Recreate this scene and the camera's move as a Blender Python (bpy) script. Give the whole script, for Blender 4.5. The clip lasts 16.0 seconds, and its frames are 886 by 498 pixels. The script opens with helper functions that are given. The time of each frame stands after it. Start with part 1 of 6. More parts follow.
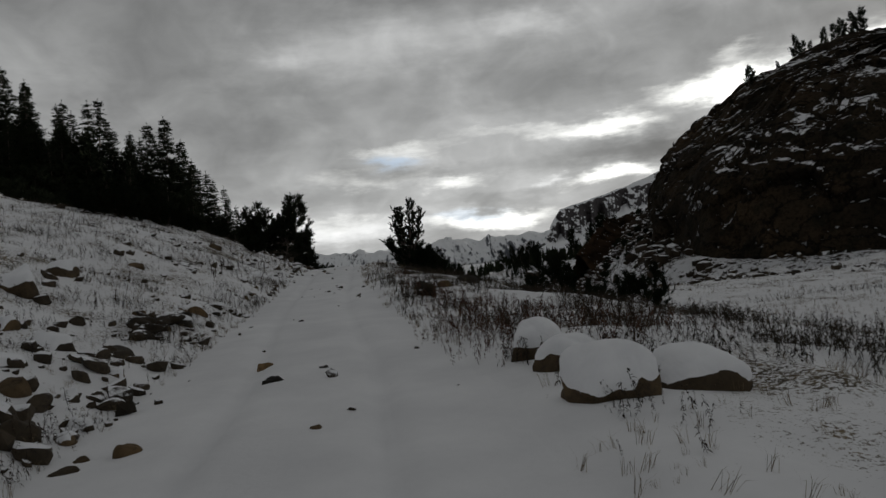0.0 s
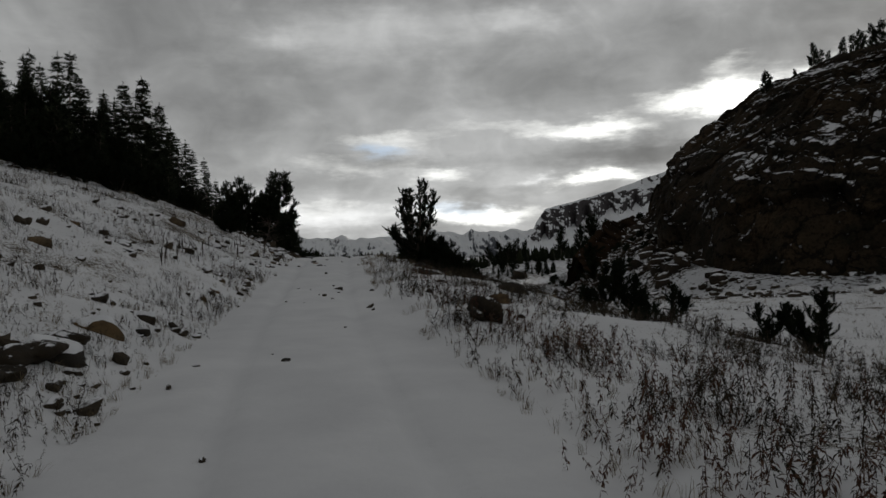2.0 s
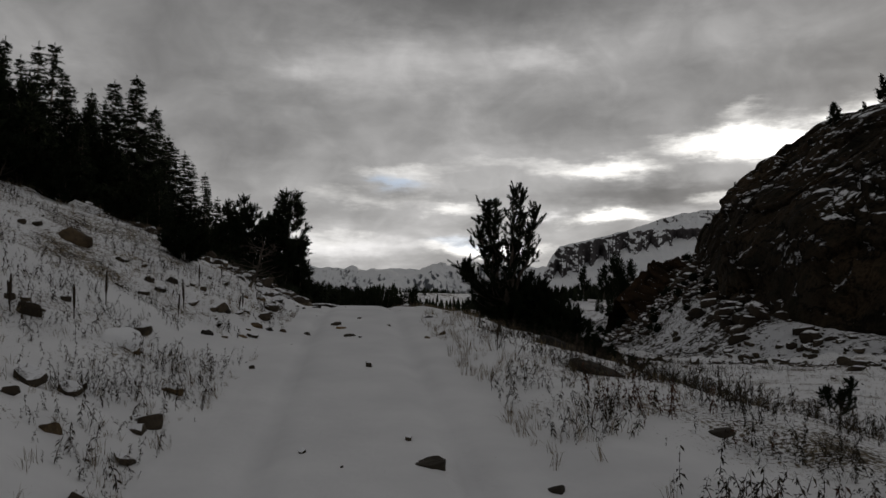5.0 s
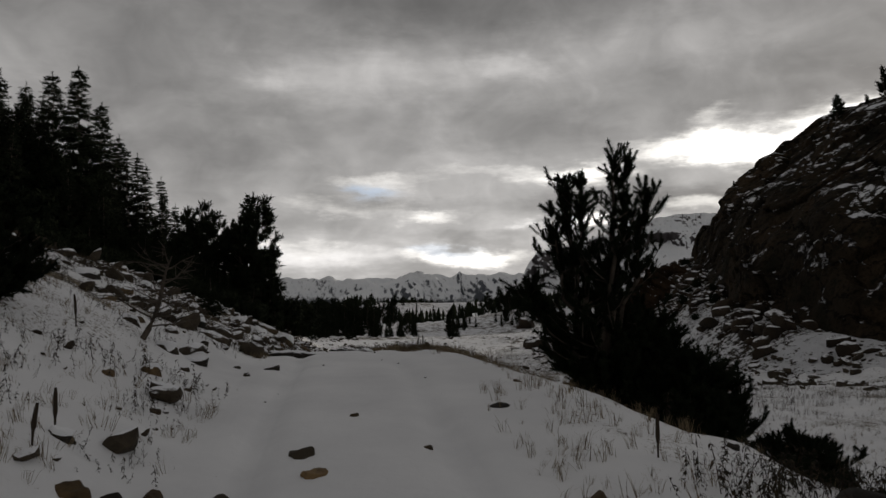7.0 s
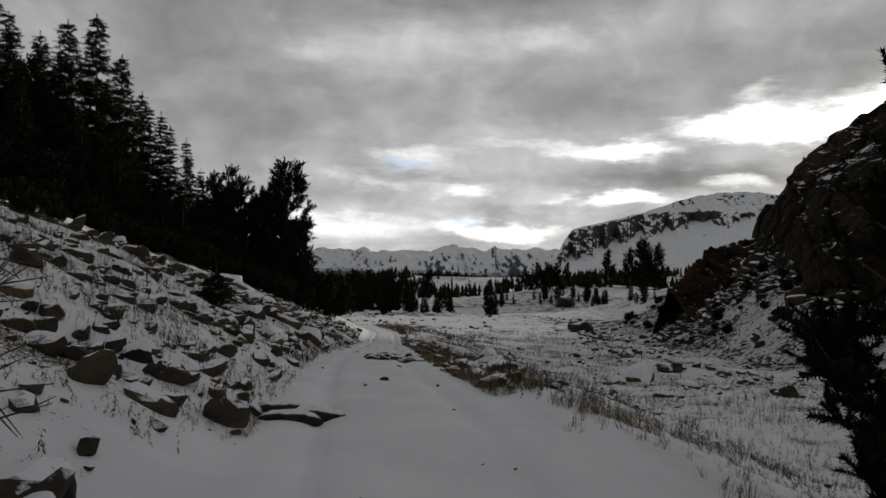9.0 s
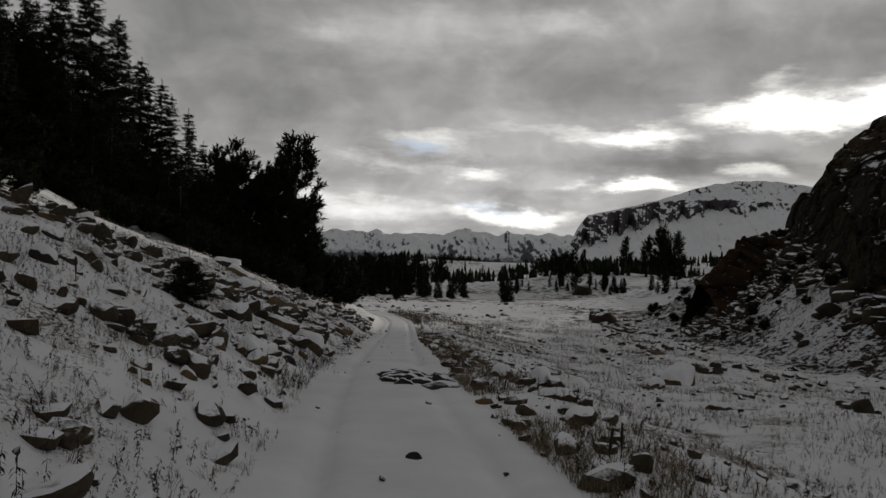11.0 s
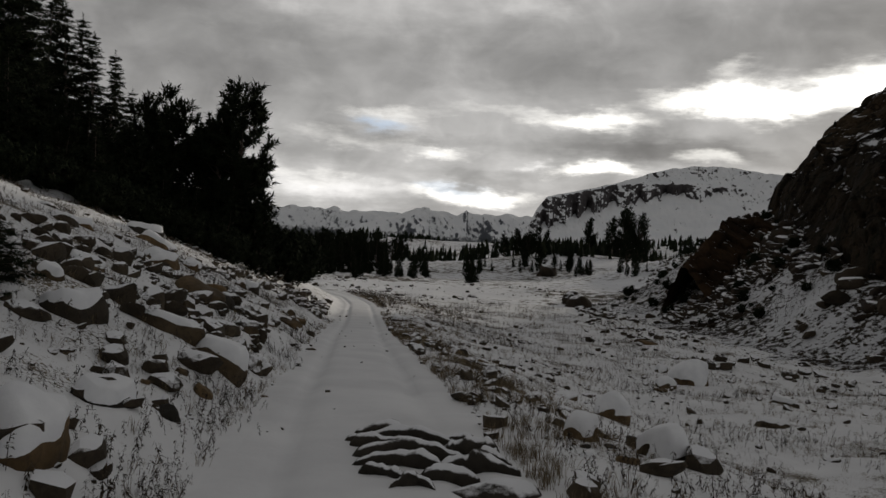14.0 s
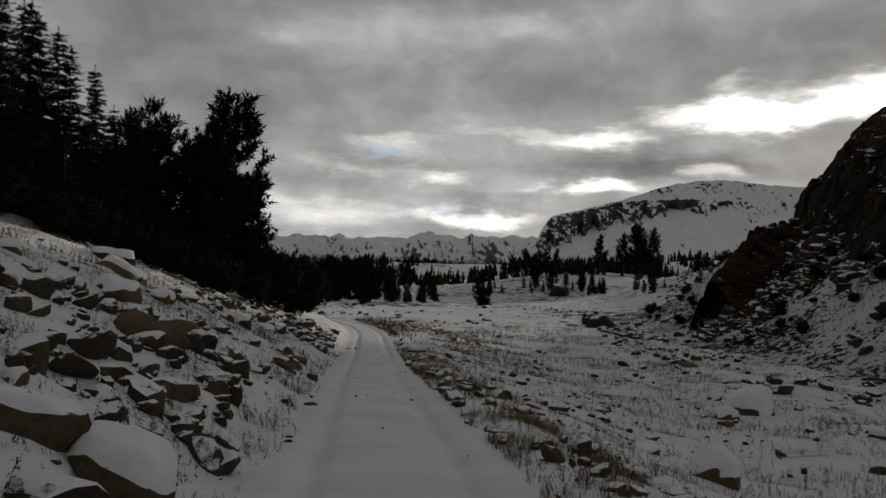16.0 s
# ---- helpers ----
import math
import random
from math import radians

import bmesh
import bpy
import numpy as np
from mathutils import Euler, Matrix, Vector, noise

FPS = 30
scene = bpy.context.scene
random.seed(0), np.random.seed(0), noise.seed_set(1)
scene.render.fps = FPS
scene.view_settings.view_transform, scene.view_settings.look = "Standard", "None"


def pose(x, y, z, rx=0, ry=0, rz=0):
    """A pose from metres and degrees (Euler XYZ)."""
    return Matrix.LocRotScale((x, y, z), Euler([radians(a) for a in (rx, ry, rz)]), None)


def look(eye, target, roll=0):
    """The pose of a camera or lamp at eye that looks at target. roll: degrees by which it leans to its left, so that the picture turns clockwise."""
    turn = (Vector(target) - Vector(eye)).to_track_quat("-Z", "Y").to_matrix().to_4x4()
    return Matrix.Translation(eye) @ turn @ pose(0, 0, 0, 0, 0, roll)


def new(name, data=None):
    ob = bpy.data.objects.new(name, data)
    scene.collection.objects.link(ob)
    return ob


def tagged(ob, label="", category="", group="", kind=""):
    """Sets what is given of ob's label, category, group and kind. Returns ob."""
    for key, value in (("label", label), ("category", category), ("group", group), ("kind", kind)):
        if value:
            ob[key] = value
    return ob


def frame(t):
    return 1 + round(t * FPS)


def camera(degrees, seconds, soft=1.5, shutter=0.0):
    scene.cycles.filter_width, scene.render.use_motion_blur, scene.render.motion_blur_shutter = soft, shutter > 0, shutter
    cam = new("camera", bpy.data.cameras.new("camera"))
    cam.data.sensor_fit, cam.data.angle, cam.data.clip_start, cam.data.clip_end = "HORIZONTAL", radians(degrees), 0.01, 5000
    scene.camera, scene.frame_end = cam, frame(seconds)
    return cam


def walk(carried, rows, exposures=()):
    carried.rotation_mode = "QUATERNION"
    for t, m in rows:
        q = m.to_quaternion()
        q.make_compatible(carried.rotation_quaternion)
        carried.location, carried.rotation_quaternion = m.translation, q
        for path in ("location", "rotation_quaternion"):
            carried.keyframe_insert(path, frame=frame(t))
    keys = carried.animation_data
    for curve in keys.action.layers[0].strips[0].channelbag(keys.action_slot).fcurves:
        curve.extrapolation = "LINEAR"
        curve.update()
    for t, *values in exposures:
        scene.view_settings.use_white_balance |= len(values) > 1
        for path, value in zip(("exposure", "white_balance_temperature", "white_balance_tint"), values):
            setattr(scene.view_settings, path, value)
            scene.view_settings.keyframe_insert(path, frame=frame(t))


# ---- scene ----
cam = camera(61.97, 16.0)
PATH = [
    (0, (-0.000, 0.000, 1.650), (0.082, 9.999, 1.748), -5.49),
    (0.5, (-0.329, 1.714, 1.730), (-0.017, 11.708, 1.635), -3.42),
    (1, (-0.676, 3.417, 1.790), (-0.249, 13.403, 1.496), -4.10),
    (1.5, (-1.030, 5.142, 1.824), (-0.539, 15.121, 1.423), -2.16),
    (2, (-1.410, 6.960, 1.880), (-1.089, 16.955, 1.857), -1.66),
    (2.5, (-1.810, 8.865, 1.915), (-1.555, 18.859, 2.151), 0.51),
    (3, (-2.168, 10.929, 2.002), (-1.965, 20.927, 1.967), 1.27),
    (3.5, (-2.531, 13.049, 2.071), (-2.441, 23.034, 2.607), 2.49),
    (4, (-2.895, 15.258, 2.133), (-2.870, 25.253, 2.443), 0.78),
    (4.2, (-3.023, 16.157, 2.175), (-2.987, 26.151, 2.507), 1.27),
    (6.3, (-4.118, 25.410, 2.568), (-3.642, 35.386, 3.058), -1.16),
    (6.5, (-4.198, 26.190, 2.622), (-3.914, 36.176, 3.080), -0.70),
    (7, (-4.443, 28.094, 2.734), (-3.938, 38.066, 3.281), -0.67),
    (7.5, (-4.613, 29.873, 2.822), (-4.457, 39.858, 3.344), 1.00),
    (8, (-4.783, 31.524, 2.939), (-4.645, 41.508, 3.480), 1.79),
    (8.5, (-4.993, 33.015, 3.043), (-4.764, 43.008, 3.343), 1.07),
    (9, (-5.205, 34.530, 3.157), (-5.170, 44.528, 3.342), 0.81),
    (11.5, (-5.913, 40.575, 3.288), (-6.183, 50.568, 3.042), 2.79),
    (12, (-6.072, 41.800, 3.254), (-7.201, 51.670, 2.108), 0.65),
    (12.5, (-6.232, 43.144, 3.172), (-7.506, 52.978, 1.882), 0.77),
    (13, (-6.410, 44.498, 3.125), (-7.010, 54.412, 1.964), -4.09),
    (13.5, (-6.605, 45.933, 2.951), (-6.934, 55.914, 2.428), 3.06),
    (14, (-6.720, 47.285, 2.802), (-6.271, 57.270, 2.502), 3.14),
    (14.5, (-6.790, 48.650, 2.743), (-6.002, 58.603, 2.174), -1.70),
    (15, (-7.012, 49.884, 2.668), (-5.946, 59.827, 2.656), 1.19),
    (15.5, (-7.117, 51.139, 2.531), (-6.647, 61.126, 2.351), 1.44),
    (16, (-7.180, 52.228, 2.436), (-6.817, 62.221, 2.454), 1.12),
]
walk(cam, [(t, look(eye, target, roll)) for t, eye, target, roll in PATH],
     [(0, 0.05, 6400, 8.0), (0.6, 0.0, 6400, 8.0), (1.1, 0.25, 6400, 8.5), (1.5, 0.05, 6400, 8.5), (2, 0.05, 6400, 8.0), (2.5, 0.2, 6400, 8.0), (3, -0.1, 6400, 8.5), (3.5, 0.0, 6400, 9.0), (4, -0.05, 6450, 10.0), (6.5, 0.05, 6600, 11.0), (7.5, 0.05, 6650, 11.0), (8, 0.3, 6550, 10.5), (9, 0.3, 6400, 10.0), (11.5, -0.05, 6550, 10.0), (12.05, -0.1, 6495, 8.9), (12.5, 0.4, 6450, 8.0), (13, 0.4, 6425, 7.5), (13.6, 0.12, 6420, 7.2), (14, 0.1, 6600, 10.0), (15, 0.0, 6600, 10.5), (16, -0.1, 6600, 10.5)])

# ---------------------------------------------------------------- sky and sun
scene.view_settings.exposure = 0.0


def node_maker(tree):
    def make(kind, **values):
        n = tree.nodes.new(kind)
        for key, v in values.items():
            if key == "op":
                n.operation = v
            elif key == "blend":
                n.blend_type = v
            elif key == "data":
                n.data_type = v
            else:
                n.inputs[int(key[1:])].default_value = v
        return n
    return make


def sky():
    """A broken cloud sheet: soft banks, and bright breaks near the hidden sun."""
    world = bpy.data.worlds.new("overcast_sky")
    scene.world = world
    world.use_nodes = True
    tree = world.node_tree
    tree.nodes.clear()
    make, link = node_maker(tree), tree.links.new

    def calc(op, a, b=None, c=None):
        n = make("ShaderNodeMath", op=op)
        for k, v in enumerate((a, b, c)):
            if v is None:
                continue
            if isinstance(v, (int, float)):
                n.inputs[k].default_value = v
            else:
                link(v, n.inputs[k])
        return n.outputs[0]

    def flat(a, b, c=None):
        n = make("ShaderNodeCombineXYZ")
        for k, v in enumerate((a, b, c)):
            if v is not None:
                link(v, n.inputs[k])
        return n.outputs[0]

    def cloud(vec, scale, detail, rough_, shift, twist=0.0):
        n = make("ShaderNodeTexNoise")
        m = make("ShaderNodeVectorMath", op="ADD")
        m.inputs[1].default_value = shift
        link(vec, m.inputs[0])
        link(m.outputs[0], n.inputs["Vector"])
        n.inputs["Scale"].default_value, n.inputs["Detail"].default_value, n.inputs["Roughness"].default_value = scale, detail, rough_
        n.inputs["Distortion"].default_value = twist
        return calc("SUBTRACT", n.outputs["Fac"], 0.5)

    way = make("ShaderNodeTexCoord").outputs["Generated"]
    xyz = make("ShaderNodeSeparateXYZ")
    link(way, xyz.inputs[0])
    x, y, z = xyz.outputs
    turn = calc("ARCTAN2", x, y)
    az = calc("MULTIPLY", turn, 57.2958)
    el = calc("MULTIPLY", calc("ARCSINE", z), 57.2958)
    height = calc("MAXIMUM", el, 0.0)
    # cells of the sheet lie flat; low ones draw out into streaks
    deck = flat(x, y, calc("MULTIPLY", z, 1.35))
    streak = flat(calc("MULTIPLY", az, 0.11), calc("MULTIPLY", el, 0.42))
    wide_a = calc("MULTIPLY", cloud(deck, 6.0, 5, 0.55, (5, 1, 2)), 8.0)
    wide_e = calc("MULTIPLY", cloud(deck, 6.5, 5, 0.55, (9, 6, 4)), 3.6)
    ragged_a = calc("MULTIPLY", cloud(streak, 2.6, 6, 0.62, (2, 7, 1)), 6.0)
    ragged_e = calc("MULTIPLY", cloud(streak, 2.4, 6, 0.62, (4, 3, 8)), 2.0)
    az_w = calc("ADD", az, calc("ADD", wide_a, ragged_a))
    el_w = calc("ADD", el, calc("ADD", wide_e, ragged_e))

    def banks(rows):
        total = None
        for a, e, ra, re, amp in rows:
            d = calc("ADD", calc("POWER", calc("ABSOLUTE", calc("DIVIDE", calc("SUBTRACT", az_w, a), ra)), 2.0),
                     calc("POWER", calc("ABSOLUTE", calc("DIVIDE", calc("SUBTRACT", el_w, e), re)), 2.0))
            g = calc("MULTIPLY", calc("POWER", 2.718, calc("MULTIPLY", calc("POWER", d, 1.25), -1.0)), amp)
            total = g if total is None else calc("ADD", total, g)
        return total

    # thickness of the sheet: negative where thin
    form = calc("ADD", calc("MULTIPLY", cloud(deck, 4.6, 3, 0.5, (3.1, 0.4, 0), 0.4), 0.95), calc("MULTIPLY", cloud(deck, 10.0, 5, 0.52, (7.7, 2.2, 0), 0.6), 0.95))
    form = calc("ADD", form, calc("MULTIPLY", cloud(deck, 24.0, 4, 0.5, (2.7, 5.2, 1), 0.8), 0.30))
    form = calc("ADD", form, calc("MULTIPLY", cloud(streak, 1.7, 6, 0.58, (1.3, 4.0, 0.5)), calc("MULTIPLY", calc("POWER", 2.718, calc("MULTIPLY", height, -0.26)), 1.6)))
    form = calc("ADD", form, banks(BANKS))
    slope = calc("ADD", 0.165, calc("MULTIPLY", calc("POWER", 2.718, calc("MULTIPLY", height, -0.05)), 0.35))
    facing = calc("ADD", 0.84, calc("MULTIPLY", calc("COSINE", calc("SUBTRACT", turn, radians(10))), 0.16))
    grey = calc("MULTIPLY", calc("MULTIPLY", slope, facing), calc("POWER", 2.718, form))
    # a break has torn edges
    torn = calc("ADD", banks(BREAKS), calc("MULTIPLY", cloud(streak, 3.2, 7, 0.62, (6, 2, 3)), 0.55))
    torn = calc("MAXIMUM", calc("MINIMUM", calc("DIVIDE", calc("SUBTRACT", torn, 0.08), 0.8), 1.25), 0.0)
    shine = calc("MULTIPLY", calc("POWER", torn, 1.4), 0.95)
    tone = make("ShaderNodeCombineColor")
    for k, (g, w) in enumerate(((1.01, 1.0), (1.0, 0.985), (0.99, 0.93))):
        link(calc("ADD", calc("MULTIPLY", grey, g), calc("MULTIPLY", shine, w)), tone.inputs[k])
    # thin veils where blue shows through
    blue = make("ShaderNodeTexSky")
    blue.sky_type, blue.sun_disc = "NISHITA", False
    blue.sun_elevation, blue.sun_rotation = radians(9), radians(42)
    scaled = make("ShaderNodeMix", data="RGBA", blend="MULTIPLY")
    scaled.inputs[0].default_value = 1.0
    link(blue.outputs[0], scaled.inputs[6])
    scaled.inputs[7].default_value = (0.12, 0.12, 0.12, 1)
    mix = make("ShaderNodeMix", data="RGBA")
    mix.inputs[0].default_value = 0.01
    clear = make("ShaderNodeMix", data="RGBA")
    link(calc("MINIMUM", banks(HOLES), 0.8), clear.inputs[0])
    link(tone.outputs[0], clear.inputs[6])
    clear.inputs[7].default_value = (0.50, 0.60, 0.74, 1)
    link(clear.outputs[2], mix.inputs[6])
    link(scaled.outputs[2], mix.inputs[7])
    back = make("ShaderNodeBackground")
    link(mix.outputs[2], back.inputs[0])
    back.inputs[1].default_value = 1.0
    link(back.outputs[0], make("ShaderNodeOutputWorld").inputs[0])


# thick and thin places of the cloud sheet: azimuth, height, half widths, strength
BANKS = [
    (18, 6.5, 9, 1.0, -0.75), (9, 12.2, 9, 2.3, -0.45), (26, 14.5, 8, 2.2, -0.30), (5, 21.5, 18, 2.4, -0.55), (-18, 11, 8, 6, -0.45),
    (-5, 16.3, 7, 1.9, 0.50), (8, 17.0, 3.5, 1.0, 0.45), (-22, 20, 10, 5, -0.28), (-1, 6.7, 6, 0.5, -0.35), (-9, 5.4, 6, 0.7, -0.25),
    (-7, 2.6, 8, 0.9, 0.55), (6, 4.2, 5, 0.5, -0.30), (9.8, 5.0, 1.1, 0.35, 0.5), (20, 17.5, 8, 1.6, 0.15),
]
# breaks that let the light through, and holes of clear sky
BREAKS = [
    (25, 10.1, 6.0, 1.0, 1.25), (33, 10.8, 6, 1.4, 1.3), (13.0, 8.6, 4.6, 0.8, 0.85), (24, 12.2, 1.4, 0.7, 0.4), (14.6, 4.6, 3.0, 0.65, 1.1), (22.5, 6.0, 2.2, 0.5, 0.6),
    (2.2, 5.8, 2.8, 0.5, 0.55), (5.2, 2.7, 5.0, 0.65, 0.95), (-2.4, 8.4, 4.0, 0.7, 0.42), (-4.5, 6.4, 5.0, 0.6, 0.30), (-8, 3.4, 5, 0.8, 0.34), (5, 9.2, 4, 0.6, 0.30),
]
HOLES = [(-2.9, 7.8, 1.7, 0.55, 0.75), (3.6, 3.1, 2.4, 0.35, 0.5), (31, 11.0, 3, 0.5, 0.4)]
sky()
lamp = bpy.data.lights.new("sun", "SUN")
lamp.energy, lamp.angle, lamp.color = 1.5, radians(3), (1.0, 0.92, 0.80)
sun = new("sun", lamp)
sun.matrix_world = look((0, 0, 0), (-math.sin(radians(42)), -math.cos(radians(42)), -math.tan(radians(9))))


# ---------------------------------------------------------------- materials
def material(name, build, rough_=0.8, sheen=0.2):
    m = bpy.data.materials.new(name)
    m.use_nodes = True
    tree = m.node_tree
    bsdf = tree.nodes["Principled BSDF"]
    bsdf.inputs["Roughness"].default_value = rough_
    bsdf.inputs["Specular IOR Level"].default_value = sheen
    build(tree, bsdf)
    return m


def noise_node(tree, vec, scale, detail=4.0, rough_=0.55):
    n = tree.nodes.new("ShaderNodeTexNoise")
    n.inputs["Scale"].default_value, n.inputs["Detail"].default_value, n.inputs["Roughness"].default_value = scale, detail, rough_
    tree.links.new(vec, n.inputs["Vector"])
    return n.outputs["Fac"]


def ramp_node(tree, fac, stops):
    r = tree.nodes.new("ShaderNodeValToRGB")
    e = r.color_ramp.elements
    while len(e) < len(stops):
        e.new(0.5)
    for k, (p, c) in enumerate(stops):
        e[k].position, e[k].color = p, (*c, 1) if len(c) == 3 else c
    tree.links.new(fac, r.inputs[0])
    return r.outputs[0]


def mix_node(tree, fac, a, b):
    m = tree.nodes.new("ShaderNodeMix")
    m.data_type = "RGBA"
    for v, k in ((fac, 0), (a, 6), (b, 7)):
        if isinstance(v, (int, float)):
            m.inputs[k].default_value = v
        elif isinstance(v, tuple):
            m.inputs[k].default_value = (*v, 1)
        else:
            tree.links.new(v, m.inputs[k])
    return m.outputs[2]


def calc_node(tree, op, a, b=0.0):
    n = tree.nodes.new("ShaderNodeMath")
    n.operation = op
    for k, v in enumerate((a, b)):
        if isinstance(v, (int, float)):
            n.inputs[k].default_value = v
        else:
            tree.links.new(v, n.inputs[k])
    return n.outputs[0]


def place(tree):
    return tree.nodes.new("ShaderNodeNewGeometry").outputs["Position"]


def tilt(tree):
    """How far a face looks upwards."""
    g = tree.nodes.new("ShaderNodeNewGeometry")
    s = tree.nodes.new("ShaderNodeSeparateXYZ")
    tree.links.new(g.outputs["Normal"], s.inputs[0])
    return s.outputs[2]


def bump(tree, bsdf, fac, strength, distance):
    b = tree.nodes.new("ShaderNodeBump")
    b.inputs["Strength"].default_value, b.inputs["Distance"].default_value = strength, distance
    tree.links.new(fac, b.inputs["Height"])
    tree.links.new(b.outputs[0], bsdf.inputs["Normal"])


def road_snow(tree, bsdf):
    p = place(tree)
    c = ramp_node(tree, noise_node(tree, p, 0.8, 5), [(0.3, (0.70, 0.705, 0.725)), (0.7, (0.82, 0.825, 0.84))])
    speck = ramp_node(tree, noise_node(tree, p, 14, 3, 0.7), [(0.73, (0, 0, 0)), (0.78, (1, 1, 1))])
    bsdf_c = mix_node(tree, calc_node(tree, "MULTIPLY", speck, 0.45), c, (0.2, 0.17, 0.13))
    tree.links.new(bsdf_c, bsdf.inputs["Base Color"])
    bump(tree, bsdf, noise_node(tree, p, 9, 6, 0.6), 0.25, 0.03)


def meadow_snow(tree, bsdf):
    """Thin snow on a stony meadow: dead grass and earth show through in specks and patches, fewer beside the road."""
    p = place(tree)
    snow = ramp_node(tree, noise_node(tree, p, 0.8, 5), [(0.3, (0.70, 0.705, 0.725)), (0.7, (0.82, 0.825, 0.84))])
    earth = ramp_node(tree, noise_node(tree, p, 5.0, 5), [(0.3, (0.035, 0.028, 0.02)), (0.55, (0.12, 0.095, 0.06)), (0.75, (0.23, 0.18, 0.11))])
    patch = noise_node(tree, p, 0.45, 4, 0.6)
    fine = noise_node(tree, p, 21.0, 8, 0.75)
    off = tree.nodes.new("ShaderNodeAttribute")
    off.attribute_name = "growth"
    cover = calc_node(tree, "ADD", fine, calc_node(tree, "MULTIPLY", calc_node(tree, "SUBTRACT", patch, 0.5), 0.85))
    cover = calc_node(tree, "ADD", cover, calc_node(tree, "MULTIPLY", calc_node(tree, "SUBTRACT", 0.94, tilt(tree)), 0.25))
    cover = calc_node(tree, "ADD", cover, calc_node(tree, "MULTIPLY", calc_node(tree, "SUBTRACT", off.outputs["Fac"], 1.0), 0.28))
    mask = ramp_node(tree, cover, [(0.585, (0, 0, 0)), (0.63, (1, 1, 1))])
    tree.links.new(mix_node(tree, mask, snow, earth), bsdf.inputs["Base Color"])
    bump(tree, bsdf, noise_node(tree, p, 9, 6, 0.6), 0.3, 0.03)


def wild_snow(tree, bsdf):
    """Open country further off."""
    p = place(tree)
    snow = ramp_node(tree, noise_node(tree, p, 0.2, 4), [(0.3, (0.72, 0.73, 0.76)), (0.7, (0.84, 0.85, 0.88))])
    earth = ramp_node(tree, noise_node(tree, p, 0.9, 5), [(0.3, (0.03, 0.027, 0.02)), (0.7, (0.12, 0.095, 0.062))])
    cover = calc_node(tree, "ADD", noise_node(tree, p, 0.55, 8, 0.74), calc_node(tree, "MULTIPLY", calc_node(tree, "SUBTRACT", noise_node(tree, p, 0.035, 3), 0.5), 0.45))
    cover = calc_node(tree, "ADD", cover, calc_node(tree, "MULTIPLY", calc_node(tree, "SUBTRACT", 0.97, tilt(tree)), 0.5))
    mask = ramp_node(tree, cover, [(0.515, (0, 0, 0)), (0.57, (1, 1, 1))])
    tree.links.new(mix_node(tree, mask, snow, earth), bsdf.inputs["Base Color"])
    bump(tree, bsdf, noise_node(tree, p, 1.5, 6, 0.6), 0.5, 0.3)


def talus_snow(tree, bsdf):
    """Broken rock under thin snow: dark gaps and edges show between the white tops."""
    p = place(tree)
    squash = tree.nodes.new("ShaderNodeMapping")
    squash.inputs["Scale"].default_value = (1.0, 1.0, 1.7)
    tree.links.new(p, squash.inputs["Vector"])
    q = squash.outputs[0]
    snow = ramp_node(tree, noise_node(tree, p, 0.5, 4), [(0.3, (0.70, 0.71, 0.74)), (0.7, (0.82, 0.83, 0.86))])
    rock = ramp_node(tree, noise_node(tree, p, 1.3, 6, 0.65), [(0.3, (0.010, 0.008, 0.006)), (0.7, (0.058, 0.042, 0.027))])
    cover = calc_node(tree, "ADD", noise_node(tree, q, 1.5, 8, 0.72), calc_node(tree, "MULTIPLY", calc_node(tree, "SUBTRACT", noise_node(tree, p, 0.13, 4, 0.6), 0.5), 0.65))
    mask = ramp_node(tree, cover, [(0.50, (0, 0, 0)), (0.55, (1, 1, 1))])
    tree.links.new(mix_node(tree, mask, snow, rock), bsdf.inputs["Base Color"])
    bump(tree, bsdf, noise_node(tree, q, 1.5, 8, 0.72), 1.0, 0.5)


